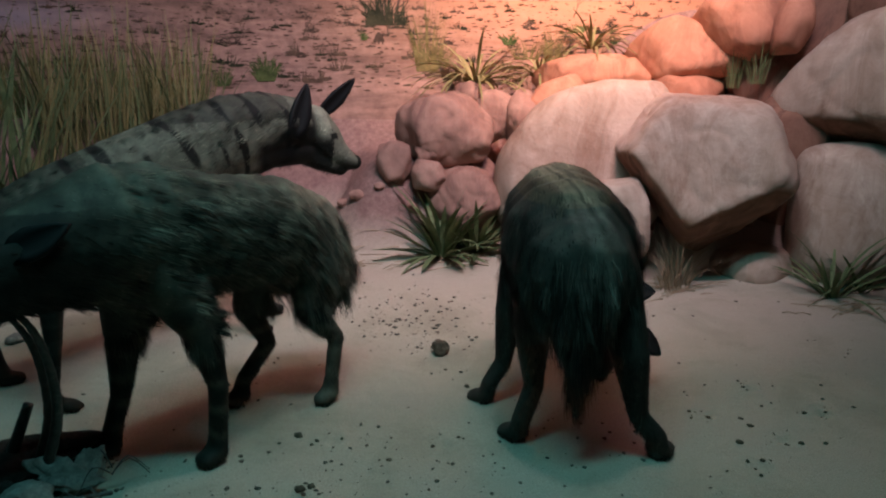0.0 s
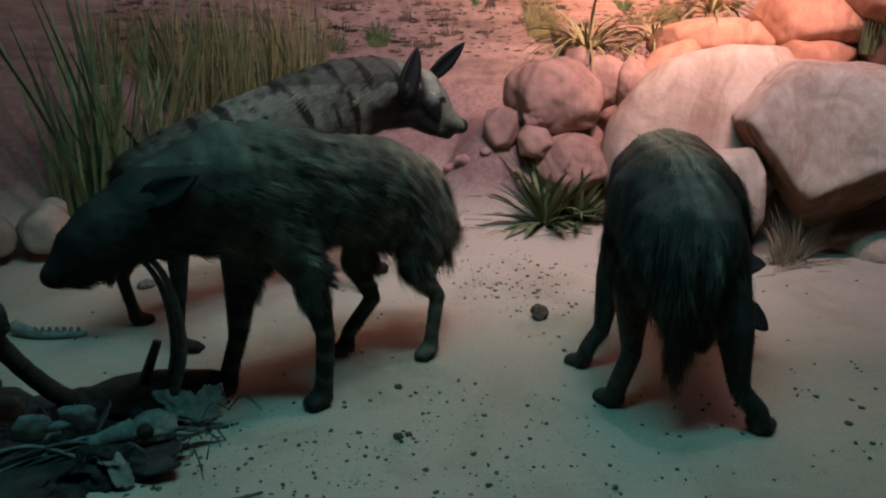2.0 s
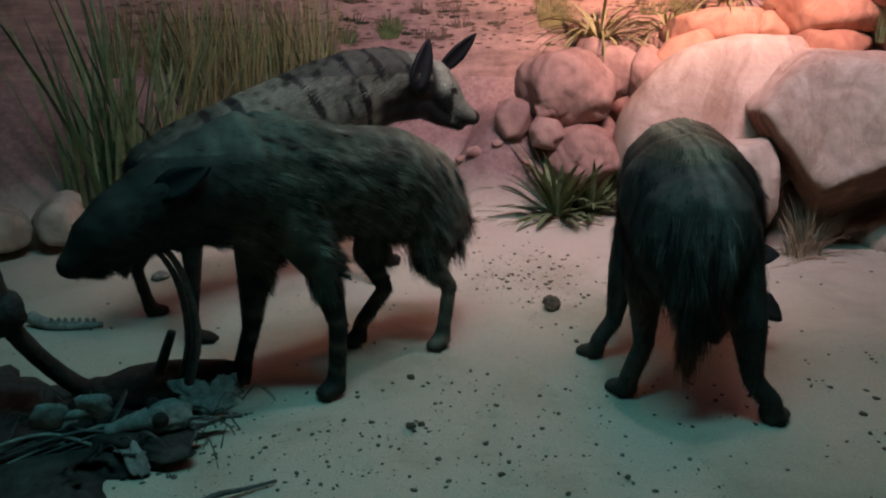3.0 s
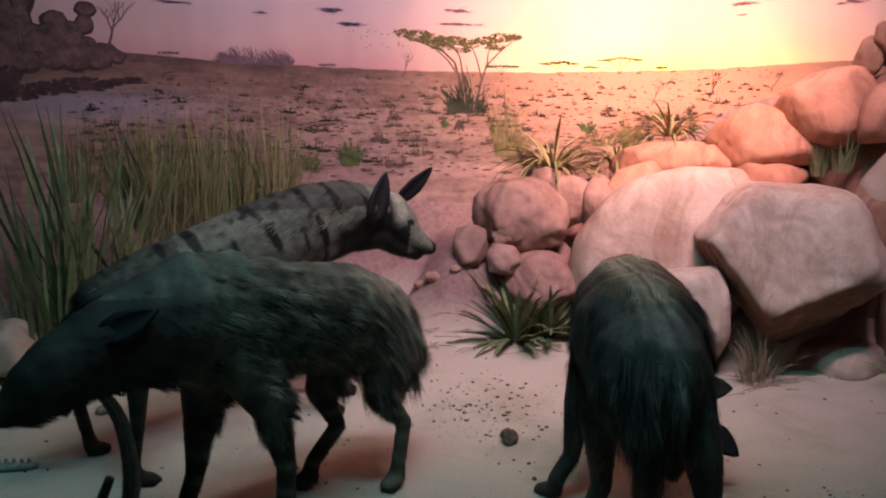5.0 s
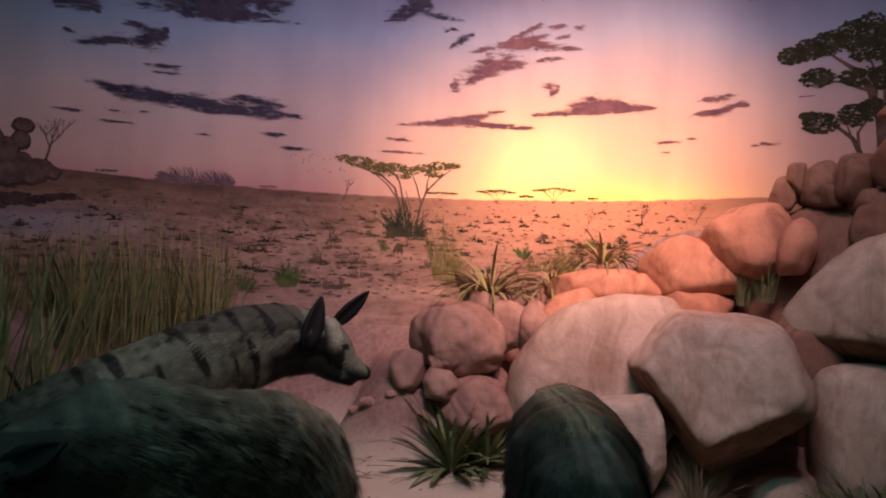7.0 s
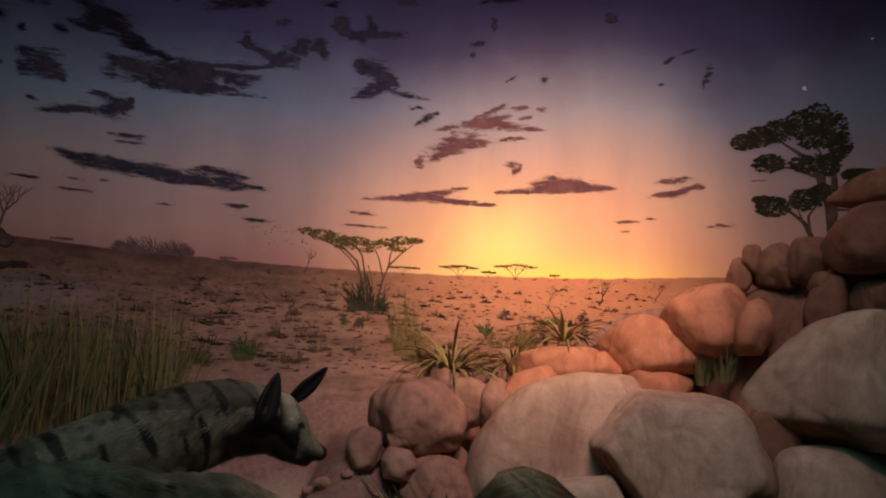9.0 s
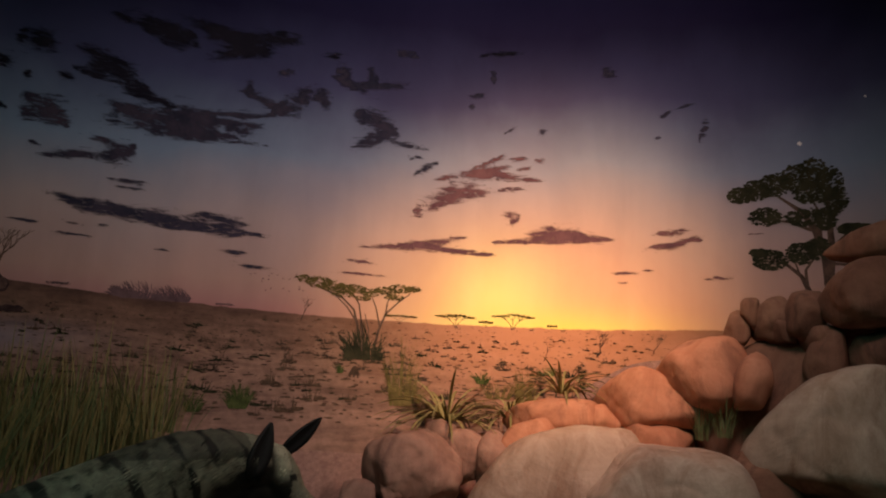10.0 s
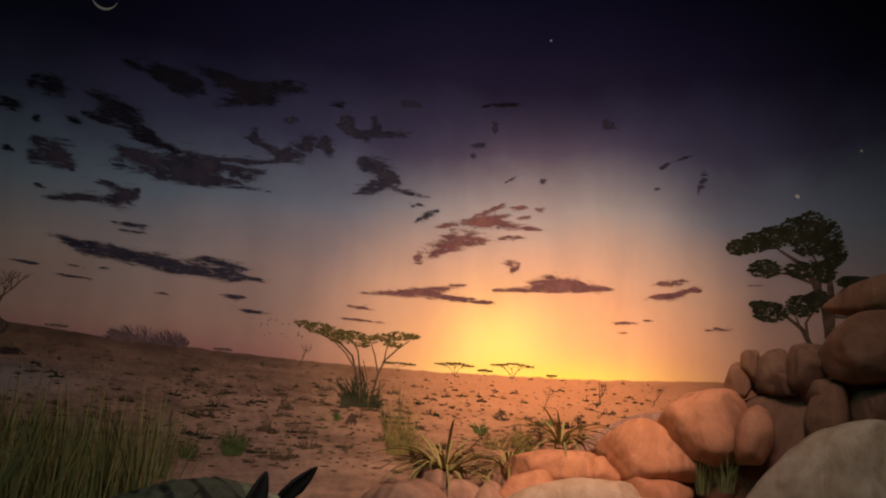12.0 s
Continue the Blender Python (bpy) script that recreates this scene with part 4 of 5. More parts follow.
cloud(((-19.1, 2.83, 1.6, 0.097, -0.004), (-18.1, 2.77, 0.8, 0.035, -0),), PAINT_CLOUD, 1)
cloud(((-14, 2.63, 1.2, 0.081, 0.006), (-16.5, 2.59, 2.3, 0.036, 0.009), (-15.1, 2.7, 1.4, 0.022, -0.011), (-11.7, 2.85, 4.1, 0.052, 0.003), (-9.2, 2.92, 2.2, 0.105, -0.007), (-9.7, 2.94, 5.3, 0.045, 0.005), (-13.5, 2.93, 1.9, 0.036, -0.014), (-5.8, 3.01, 2.5, 0.03, 0.009), (-4.8, 2.91, 1.4, 0.046, 0.004), (-4.4, 2.83, 1.4, 0.016, 0.003), (-8.2, 2.83, 2.6, 0.038, 0.007), (-2.7, 3.11, 2.4, 0.038, -0.025), (-0.5, 3.18, 1.5, 0.076, 0.037), (-2, 3.07, 1.4, 0.031, 0.029), (1.5, 3.19, 0.7, 0.069, -0.036), (-4.7, 3.2, 0.4, 0.052, -0.011),), PAINT_CLOUD, 2)
cloud(((5.7, 3.1, 1.8, 0.071, -0.012), (5.3, 2.94, 1.7, 0.052, 0.029), (7, 3.01, 1.1, 0.064, -0.033), (8.8, 2.93, 1.5, 0.024, -0.014),), PAINT_CLOUD, 3)
cloud(((9.6, 2.85, 0.7, 0.016, 0.006), (10.4, 2.77, 0.8, 0.037, 0.041), (11.3, 2.82, 0.3, 0.016, 0.006),), PAINT_CLOUD, 4)
cloud(((-14.2, 2.27, 2.5, 0.044, -0.013), (-10.7, 2.25, 4.7, 0.053, -0.002), (-7.7, 2.2, 3, 0.023, 0.001), (-5.9, 2.28, 2, 0.039, -0.003), (-5.1, 2.21, 1.2, 0.047, 0.001), (-3.6, 2.2, 1.3, 0.02, -0.004), (-17.1, 2.29, 1.2, 0.029, -0.019), (-16, 2.28, 0.8, 0.022, 0.004), (-14.4, 2.15, 0.5, 0.011, 0.003),), PAINT_CLOUD, 5)
cloud(((-12.9, 2.46, 1.3, 0.019, 0.003), (-12.8, 2.42, 1.1, 0.011, 0.003),), PAINT_CLOUD, 6)
cloud(((-16.3, 2.14, 0.7, 0.011, -0.006),), PAINT_CLOUD, 7)
cloud(((-16.4, 2.07, 1.5, 0.009, 0.001),), PAINT_CLOUD, 8)
cloud(((-10, 2.03, 0.7, 0.01, -0.004),), PAINT_CLOUD, 9)
cloud(((-4.7, 2.06, 1.1, 0.02, -0.004),), PAINT_CLOUD, 10)
cloud(((-3.2, 1.97, 1.8, 0.016, -0.005),), PAINT_CLOUD, 11)
cloud(((-19.4, 2.12, 1.1, 0.011, -0.001),), PAINT_CLOUD, 12)
cloud(((-19.6, 2.61, 0.5, 0.014, -0.01),), PAINT_CLOUD, 13)
cloud(((4.2, 3.3, 2, 0.038, -0.019), (6.6, 3.33, 2.5, 0.031, 0.003), (2.9, 3.39, 0.7, 0.06, -0.028), (5.3, 3.39, 0.5, 0.053, -0.022),), PAINT_CLOUD, 14)
cloud(((7.9, 3.55, 1.1, 0.022, -0.001),), PAINT_CLOUD, 15)
cloud(((-1.9, 3.34, 0.8, 0.026, 0.012),), PAINT_CLOUD, 16)
cloud(((15, 2.76, 2.9, 0.041, 0.014), (13.1, 2.6, 2.6, 0.074, 0.022), (16.9, 2.74, 2.9, 0.029, -0.004), (15.9, 2.84, 1.4, 0.02, 0.038), (18.3, 2.87, 1.1, 0.016, 0.011), (11.7, 2.52, 1.2, 0.033, 0.041), (18.8, 2.8, 0.8, 0.016, 0.011),), PAINT_WARM_CLOUD, 17)
cloud(((20.1, 2.86, 0.5, 0.016, 0.002),), PAINT_WARM_CLOUD, 18)
cloud(((17.7, 2.65, 1.4, 0.016, 0.012),), PAINT_WARM_CLOUD, 19)
cloud(((17.8, 2.46, 0.8, 0.033, -0.022), (18.1, 2.41, 0.4, 0.025, 0.03),), PAINT_WARM_CLOUD, 20)
cloud(((10, 2.46, 0.5, 0.033, 0.024),), PAINT_WARM_CLOUD, 21)
cloud(((21.6, 2.35, 1.9, 0.049, 0.004), (20.4, 2.28, 2.8, 0.025, 0.003), (23.2, 2.3, 2.7, 0.029, -0.003), (17.8, 2.27, 1.4, 0.017, 0.008), (22.3, 2.32, 3.2, 0.037, -0.003),), PAINT_WARM_CLOUD, 22)
cloud(((11.7, 2.25, 2.1, 0.025, 0.01), (8.2, 2.19, 2.4, 0.021, 0.002), (12.4, 2.19, 3.6, 0.025, -0.004), (14.6, 2.17, 1.9, 0.012, -0.004), (10.1, 2.21, 2.4, 0.029, 0.003),), PAINT_WARM_CLOUD, 23)
cloud(((31, 2.35, 1.4, 0.024, 0.013), (30.4, 2.25, 1.9, 0.024, 0.009), (31.9, 2.29, 1.2, 0.02, 0.023), (32.9, 2.29, 0.4, 0.012, -0),), PAINT_WARM_CLOUD, 24)
cloud(((27.3, 2.06, 1.2, 0.01, 0.004),), PAINT_WARM_CLOUD, 25)
cloud(((29.1, 2.08, 0.5, 0.008, 0.002),), PAINT_WARM_CLOUD, 26)
cloud(((27.1, 1.99, 0.6, 0.008, 0.002),), PAINT_WARM_CLOUD, 27)
cloud(((34.4, 2.03, 1.1, 0.015, 0.005),), PAINT_WARM_CLOUD, 28)
cloud(((5.5, 2.07, 1.2, 0.016, -0.002),), PAINT_WARM_CLOUD, 29)
cloud(((5.3, 1.98, 1.9, 0.01, -0.002),), PAINT_WARM_CLOUD, 30)
cloud(((37.3, 2.33, 0.6, 0.006, -0.002),), PAINT_WARM_CLOUD, 31)
cloud(((33.4, 3.04, 0.4, 0.061, 0.098),), PAINT_CLOUD, 32)
cloud(((30.4, 3.16, 0.6, 0.019, 0.038),), PAINT_CLOUD, 33)
cloud(((32, 3.21, 0.9, 0.011, 0.02),), PAINT_CLOUD, 34)
cloud(((29.8, 3.01, 0.3, 0.012, -0.003),), PAINT_CLOUD, 35)
cloud(((25.8, 3.45, 0.7, 0.034, 0.005),), PAINT_CLOUD, 36)
cloud(((15.9, 3.43, 0.3, 0.053, 0.042),), PAINT_CLOUD, 37)
cloud(((14.6, 3.3, 0.8, 0.023, 0.011), (14.1, 3.23, 0.4, 0.024, 0.004),), PAINT_CLOUD, 38)
cloud(((17.5, 3.07, 0.6, 0.012, 0.044),), PAINT_CLOUD, 39)
cloud(((20.3, 3.06, 0.4, 0.016, -0.007),), PAINT_CLOUD, 40)
cloud(((-7.6, 3.53, 2.9, 0.049, -0.015), (-5.6, 3.47, 2.8, 0.071, -0.002), (-3.4, 3.54, 2.4, 0.05, 0.009), (-6.4, 3.4, 1.8, 0.043, 0.023), (-12.4, 3.48, 2.7, 0.054, -0.01), (-11.4, 3.41, 1.8, 0.049, -0.014), (-10.6, 3.46, 1.4, 0.055, -0.021),), PAINT_NIGHT_CLOUD, 41)
cloud(((-15.7, 3.22, 2.6, 0.048, -0.022), (-14.3, 3.12, 2.2, 0.049, -0.024), (-12.9, 3.04, 2.6, 0.043, -0.017), (-16.7, 3.11, 1.2, 0.028, -0.015), (-18.2, 3.06, 0.8, 0.027, -0.006),), PAINT_NIGHT_CLOUD, 42)
cloud(((-20.1, 3.23, 1.4, 0.072, 0.005),), PAINT_NIGHT_CLOUD, 43)
cloud(((-20.7, 3.02, 0.4, 0.027, 0.023),), PAINT_NIGHT_CLOUD, 44)
cloud(((-22.3, 3.07, 1.1, 0.039, -0.004),), PAINT_NIGHT_CLOUD, 45)
cloud(((-22.1, 2.8, 0.5, 0.027, -0.016),), PAINT_NIGHT_CLOUD, 46)
cloud(((16.9, 3.59, 2, 0.022, 0.005),), PAINT_NIGHT_CLOUD, 47)
cloud(((2, 3.49, 1, 0.022, 0.01),), PAINT_NIGHT_CLOUD, 48)

fl = Flat()
for s in range(14):
    t0, t1 = math.pi * (1.02 + 0.96 * s / 14), math.pi * (1.02 + 0.96 * (s + 1) / 14)
    k0, k1 = math.sin(math.pi * s / 14), math.sin(math.pi * (s + 1) / 14)
    fl.poly([(-17.8 + 1.0 * math.cos(t0), 3.835 + 0.085 * math.sin(t0)), (-17.8 + 1.0 * math.cos(t1), 3.835 + 0.085 * math.sin(t1)),
             (-17.8 + (1 - 0.14 * k1) * math.cos(t1), 3.835 + (0.085 - 0.014 * k1) * math.sin(t1)), (-17.8 + (1 - 0.14 * k0) * math.cos(t0), 3.835 + (0.085 - 0.014 * k0) * math.sin(t0))])
fl.done("painted_moon", PAINT_MOON, "thin pale painted crescent moon")
for a, z, q in ((40.39, 2.91, 0.17), (44.93, 3.16, 0.12), (20.6, 4.0, 0.08)):
    fl = Flat()
    rng = random.Random(int(a * 10))
    fl.blob(a, z, q, q * 0.075, rng, 9)
    fl.done("painted_star", PAINT_MOON)


def crown(fl, a, z, wa, hz, n, size, rng):
    for _ in range(n):
        u, v = rng.uniform(-1, 1), rng.uniform(-1, 1)
        if u * u + v * v > 1:
            continue
        q = rng.uniform(0.5, 1.3) * size
        fl.blob(a + u * wa, z + v * hz, q / 0.087 * 1.5, q * 0.75, rng, 6)


def twigs(fl, a, z, da, dz, w, depth, rng):
    a1, z1 = a + da, z + dz
    fl.strip([(a, z), (a + da * 0.5 + rng.uniform(-0.15, 0.15), z + dz * 0.5), (a1, z1)], w, w * 0.6)
    if depth:
        for s in (-1, 1) if depth < 3 else (-1, 0.2, 1):
            twigs(fl, a1, z1, da * 0.62 + s * rng.uniform(0.5, 1.1) * abs(dz) / 0.16 * 0.55, dz * rng.uniform(0.55, 0.85), w * 0.58, depth - 1, rng)


def acacia(a, z, w, h, seed, leaf, bark, dense=1.0, stems=3):
    """A flat-topped thorn tree: several leaning stems under level tiers of leaf."""
    rng = random.Random(seed)
    wood, top = Flat(0.002), Flat(0.004)
    for s in range(stems):
        k = (s + 0.5) / stems * 2 - 1
        ends = a + k * w * 0.62
        mid = a + k * w * 0.16
        wood.strip([(a + k * w * 0.06, z), (mid, z + h * 0.35), (mid + (ends - mid) * 0.5, z + h * 0.62), (ends, z + h * 0.86)], h * 0.055, h * 0.018)
        for _ in range(3):
            e2 = ends + rng.uniform(-0.35, 0.35) * w
            wood.strip([(mid + (ends - mid) * 0.5, z + h * 0.62), ((mid + ends) / 2 + (e2 - mid) * 0.3, z + h * 0.76), (e2, z + h * 0.9)], h * 0.022, h * 0.01)
    n = int(9 * dense)
    for i in range(n):
        k = (i + 0.5) / n * 2 - 1
        crown(top, a + k * w * 0.86, z + h * (0.92 + 0.10 * math.cos(k * 1.4) + rng.uniform(-0.10, 0.03)), w * 0.2, max(0.007, h * 0.055), int(46 * dense), max(0.0034, h * 0.013), rng)
    wood.done("painted_trunk", bark)
    top.done("painted_crown", leaf)


# the main thorn tree: leaning stems, a long plume of leaf to one side
rng = random.Random(31)
wood, top = Flat(0.002), Flat(0.004)
for pts, w0, w1 in (([(6.0, 1.40), (5.6, 1.60), (5.2, 1.72), (4.2, 1.80), (2.4, 1.86), (1.2, 1.90)], 0.020, 0.006), ([(6.2, 1.40), (5.9, 1.62), (5.6, 1.76), (5.0, 1.84)], 0.018, 0.006),
                    ([(5.6, 1.62), (4.6, 1.74), (3.4, 1.83)], 0.012, 0.005), ([(6.9, 1.40), (7.3, 1.58), (7.8, 1.70), (8.8, 1.79), (9.8, 1.86)], 0.020, 0.006),
                    ([(7.4, 1.60), (7.0, 1.74), (6.6, 1.82)], 0.012, 0.005), ([(7.8, 1.70), (7.9, 1.78), (8.2, 1.85)], 0.011, 0.005), ([(6.4, 1.40), (6.5, 1.58), (6.1, 1.70)], 0.012, 0.005)):
    wood.strip(pts, w0, w1)
for a, z, wa, hz, n in ((1.2, 1.915, 0.8, 0.018, 60), (2.3, 1.895, 0.9, 0.028, 90), (3.4, 1.875, 0.9, 0.026, 90), (4.3, 1.86, 0.8, 0.022, 80), (5.2, 1.865, 0.9, 0.020, 80), (4.2, 1.82, 0.8, 0.014, 50),
                        (6.5, 1.845, 0.8, 0.020, 70), (7.7, 1.865, 0.8, 0.020, 70), (8.9, 1.88, 0.9, 0.022, 80), (9.9, 1.885, 0.6, 0.014, 50), (8.4, 1.82, 0.7, 0.014, 50), (5.8, 1.80, 0.6, 0.012, 30)):
    crown(top, a, z + 0.004, wa * 1.15, hz * 1.5, n * 2, 0.0060, rng)
wood.done("painted_trunk", PAINT_BARK)
top.done("painted_crown", PAINT_LEAF)
# the dark outcrop at the edge of the plain, topped by a balanced round stone
rng = random.Random(32)
for a, z, wa, hz in ((-28.5, 1.80, 2.2, 0.36), (-26.3, 2.08, 0.9, 0.163), (-26.5, 1.90, 0.8, 0.10), (-25.9, 1.79, 1.0, 0.10), (-24.3, 1.90, 0.9, 0.068), (-24.4, 1.84, 1.1, 0.075), (-23.3, 1.84, 0.8, 0.075), (-22.3, 1.99, 0.7, 0.048),
                     (-22.4, 1.90, 0.6, 0.062), (-24.9, 1.76, 0.9, 0.068), (-23.7, 1.74, 1.0, 0.075), (-22.5, 1.75, 1.0, 0.076), (-21.2, 1.73, 0.9, 0.063), (-26.4, 1.66, 1.2, 0.07), (-24.6, 1.68, 1.1, 0.061), (-23.2, 1.67, 1.1, 0.06), (-21.8, 1.68, 1.0, 0.055), (-20.4, 1.71, 0.5, 0.045)):
    fl, lit = Flat(0.002), Flat(0.004)
    ring = [(math.cos(2 * math.pi * i / 20), math.sin(2 * math.pi * i / 20), rng.uniform(0.94, 1.06)) for i in range(20)]
    fl.poly([(a + wa * 1.06 * q * c, z + hz * 1.06 * q * d) for c, d, q in ring])
    for k, (shift, size) in enumerate(((0.12, 0.80), (0.22, 0.60), (0.30, 0.36))):
        lit.poly([(a + (0.6 * shift + size * q * c) * wa, z + (shift + size * q * d) * hz) for c, d, q in ring])
    fl.done("painted_rock", PAINT_OUTCROP)
    lit.done("painted_rock", PAINT_OUTCROP_LIT)
acacia(13.6, 1.63, 1.8, 0.085, 2, PAINT_LEAF, PAINT_BARK, 0.9)
acacia(18.3, 1.63, 1.95, 0.105, 3, PAINT_LEAF, PAINT_BARK, 0.9)
acacia(16.1, 1.64, 0.7, 0.04, 4, PAINT_LEAF, PAINT_BARK, 0.6)
acacia(9.0, 1.64, 1.5, 0.055, 5, PAINT_LEAF, PAINT_BARK, 0.8)
acacia(21.5, 1.645, 0.5, 0.025, 6, PAINT_LEAF, PAINT_BARK, 0.5)
acacia(-16.8, 1.72, 0.9, 0.03, 7, PAINT_DUSK, PAINT_DUSK, 0.6)
acacia(-5.0, 1.67, 0.8, 0.028, 8, PAINT_DUSK, PAINT_DUSK, 0.6)

# thicket at the foot of the main tree
rng = random.Random(40)
fl = Flat(0.004)
for _ in range(80):
    u = rng.uniform(-1, 1)
    a0 = 6.2 + u * 1.5
    h = rng.uniform(0.08, 0.30) * (1 - 0.4 * abs(u))
    fl.strip([(a0, 1.37), (a0 + rng.uniform(-0.3, 0.3), 1.37 + h * 0.6), (a0 + u * 0.4 + rng.uniform(-0.5, 0.5), 1.37 + h)], 0.012, 0.003)
crown(fl, 6.2, 1.39, 1.9, 0.02, 110, 0.007, rng)
fl.done("painted_thicket", PAINT_DARK_LEAF)

# the tall dark tree on the rock stack
rng = random.Random(41)
wood, top = Flat(0.002), Flat(0.004)
for pts, w0, w1 in (([(42.2, 1.92), (41.9, 2.17), (41.2, 2.35), (40.3, 2.47), (38.8, 2.57)], 0.075, 0.014), ([(42.0, 1.98), (42.3, 2.2), (42.2, 2.42), (42.1, 2.59)], 0.060, 0.018),
                    ([(41.0, 2.34), (39.5, 2.40), (38.3, 2.42)], 0.022, 0.010), ([(41.6, 2.26), (41.6, 2.45), (40.6, 2.62)], 0.020, 0.010),
                    ([(40.8, 1.92), (40.2, 2.04), (39.2, 2.12), (38.2, 2.15)], 0.034, 0.012), ([(40.6, 1.95), (40.5, 2.08), (41.2, 2.17)], 0.024, 0.010), ([(40.1, 2.05), (39.8, 2.13), (40.2, 2.19)], 0.014, 0.008),
                    ([(42.3, 2.12), (43.2, 2.11), (43.9, 2.14)], 0.022, 0.009), ([(42.3, 2.22), (43.2, 2.30), (44.2, 2.34)], 0.018, 0.009)):
    wood.strip(pts, w0, w1)
for a, z, wa, hz in ((36.1, 2.59, 1.0, 0.055), (37.2, 2.62, 1.0, 0.070), (38.5, 2.65, 1.2, 0.080), (40.0, 2.69, 1.1, 0.09), (41.2, 2.71, 1.0, 0.103), (42.3, 2.64, 1.0, 0.109), (42.7, 2.53, 0.8, 0.088),
                     (37.8, 2.44, 1.2, 0.061), (40.5, 2.43, 1.3, 0.060), (42.0, 2.41, 0.7, 0.074), (41.2, 2.58, 1.4, 0.07), (38.1, 2.15, 1.2, 0.068), (37.3, 2.20, 0.6, 0.027), (40.2, 2.19, 1.0, 0.075), (41.4, 2.22, 0.8, 0.074), (44.0, 2.34, 1.1, 0.032), (43.5, 2.34, 0.7, 0.036)):
    crown(top, a, z, wa * 1.0, hz * 1.0, 300, 0.0095, rng)
wood.done("painted_trunk", PAINT_BARK)
top.done("painted_crown", PAINT_DARK_LEAF, "dense dark green painted crown")

# low dark growth along the foot of the outcrop
rng = random.Random(33)
fl = Flat(0.006)
for _ in range(230):
    a = -30 + 11 * rng.random() ** 1.3
    fl.blob(a, 1.49 + 0.012 * (a + 26) + rng.uniform(-0.04, 0.05) * min(1.0, (-18.5 - a) / 5), rng.uniform(0.12, 0.5), rng.uniform(0.005, 0.02), rng, 8)
fl.done("painted_scrub", PAINT_OUTCROP, kind="stuff")

# bare shrubs and the dead tree
for i, (a, z, dz, w, d) in enumerate(((-20.9, 1.74, 0.11, 0.022, 4), (-0.3, 1.30, 0.05, 0.010, 3), (25.1, 1.47, 0.06, 0.011, 3), (-5.2, 1.24, 0.07, 0.007, 3), (1.0, 1.62, 0.06, 0.008, 3), (20.9, 1.42, 0.06, 0.006, 3), (29.5, 1.5, 0.05, 0.007, 3))):
    fl = Flat()
    twigs(fl, a, z, 0.25, dz, w, d, random.Random(60 + i))
    fl.done("painted_bare_shrub", PAINT_BARK)
for i, (a, z, w, h) in enumerate(((-11.2, 1.69, 1.8, 0.13), (-8.8, 1.69, 1.3, 0.12), (-12.6, 1.70, 0.7, 0.07))):
    rng = random.Random(80 + i)
    fl = Flat()
    for _ in range(90):
        u = rng.uniform(-1, 1)
        q = h * rng.uniform(0.3, 1.0) * (1 - 0.6 * u * u)
        fl.strip([(a + u * w * 0.7, z), (a + u * w, z + q * 0.6), (a + u * w * 1.1 - rng.uniform(0, 0.5), z + q)], 0.008, 0.003)
    crown(fl, a, z + h * 0.2, w * 0.8, h * 0.2, 40, 0.006, rng)
    fl.done("painted_dusk_shrub", PAINT_DUSK)


def painted_tuft(a, z, w, h, n, seed, mat, bend=0.6):
    rng = random.Random(seed)
    fl = Flat(0.004)
    for _ in range(n):
        u = rng.uniform(-1, 1)
        q = h * rng.uniform(0.45, 1.0) * (1 - 0.35 * u * u)
        a0 = a + u * w * 0.55
        fl.strip([(a0, z), (a0 + u * w * 0.22 + rng.uniform(-0.1, 0.1), z + q * 0.6), (a0 + u * w * bend + rng.uniform(-0.25, 0.25), z + q)], 0.005, 0.0012)
    fl.done("painted_grass", mat)


for i, (a, z, w, h, n, mat) in enumerate(((-3.3, 1.00, 1.15, 0.19, 130, PAINT_GREEN), (-6.6, 0.97, 0.9, 0.15, 70, PAINT_GREEN), (9.4, 1.06, 1.5, 0.50, 80, PAINT_REED), (9.9, 1.08, 1.9, 0.22, 70, PAINT_REED),
                                           (19.4, 1.10, 1.1, 0.30, 60, PAINT_REED), (17.3, 1.14, 1.6, 0.16, 50, PAINT_REED), (24.8, 1.15, 1.4, 0.15, 70, PAINT_GREEN), (29.5, 1.36, 0.9, 0.10, 60, PAINT_GREEN),
                                           (15.9, 1.24, 0.8, 0.10, 50, PAINT_GREEN), (4.4, 1.27, 0.4, 0.07, 30, PAINT_GREEN), (21.2, 1.32, 0.9, 0.07, 40, PAINT_GREEN))):
    painted_tuft(a, z, w, h, n, 500 + i, mat)

rng = random.Random(91)
for i in range(16):
    a = -23.5 + i * 1.0 + rng.uniform(-0.3, 0.3)
    painted_tuft(a, rng.uniform(0.72, 0.86), 1.0, rng.uniform(0.42, 0.60), 42, 540 + i, PAINT_REED if i % 3 else PAINT_GREEN, 0.35)

# a small humped painted shape on the plain
fl = Flat(0.004)
rng = random.Random(5)
fl.poly([(5.1 + 0.95 * k / 10, 1.26 + 0.065 * math.sin(math.pi * k / 10)) for k in range(11)])
for a in (5.2, 5.5, 5.8):
    fl.poly([(a, 1.245), (a + 0.12, 1.245), (a + 0.12, 1.27), (a, 1.27)])
fl.done("painted_hump", PAINT_SCRUB, "small brown painted hump on short stubs")

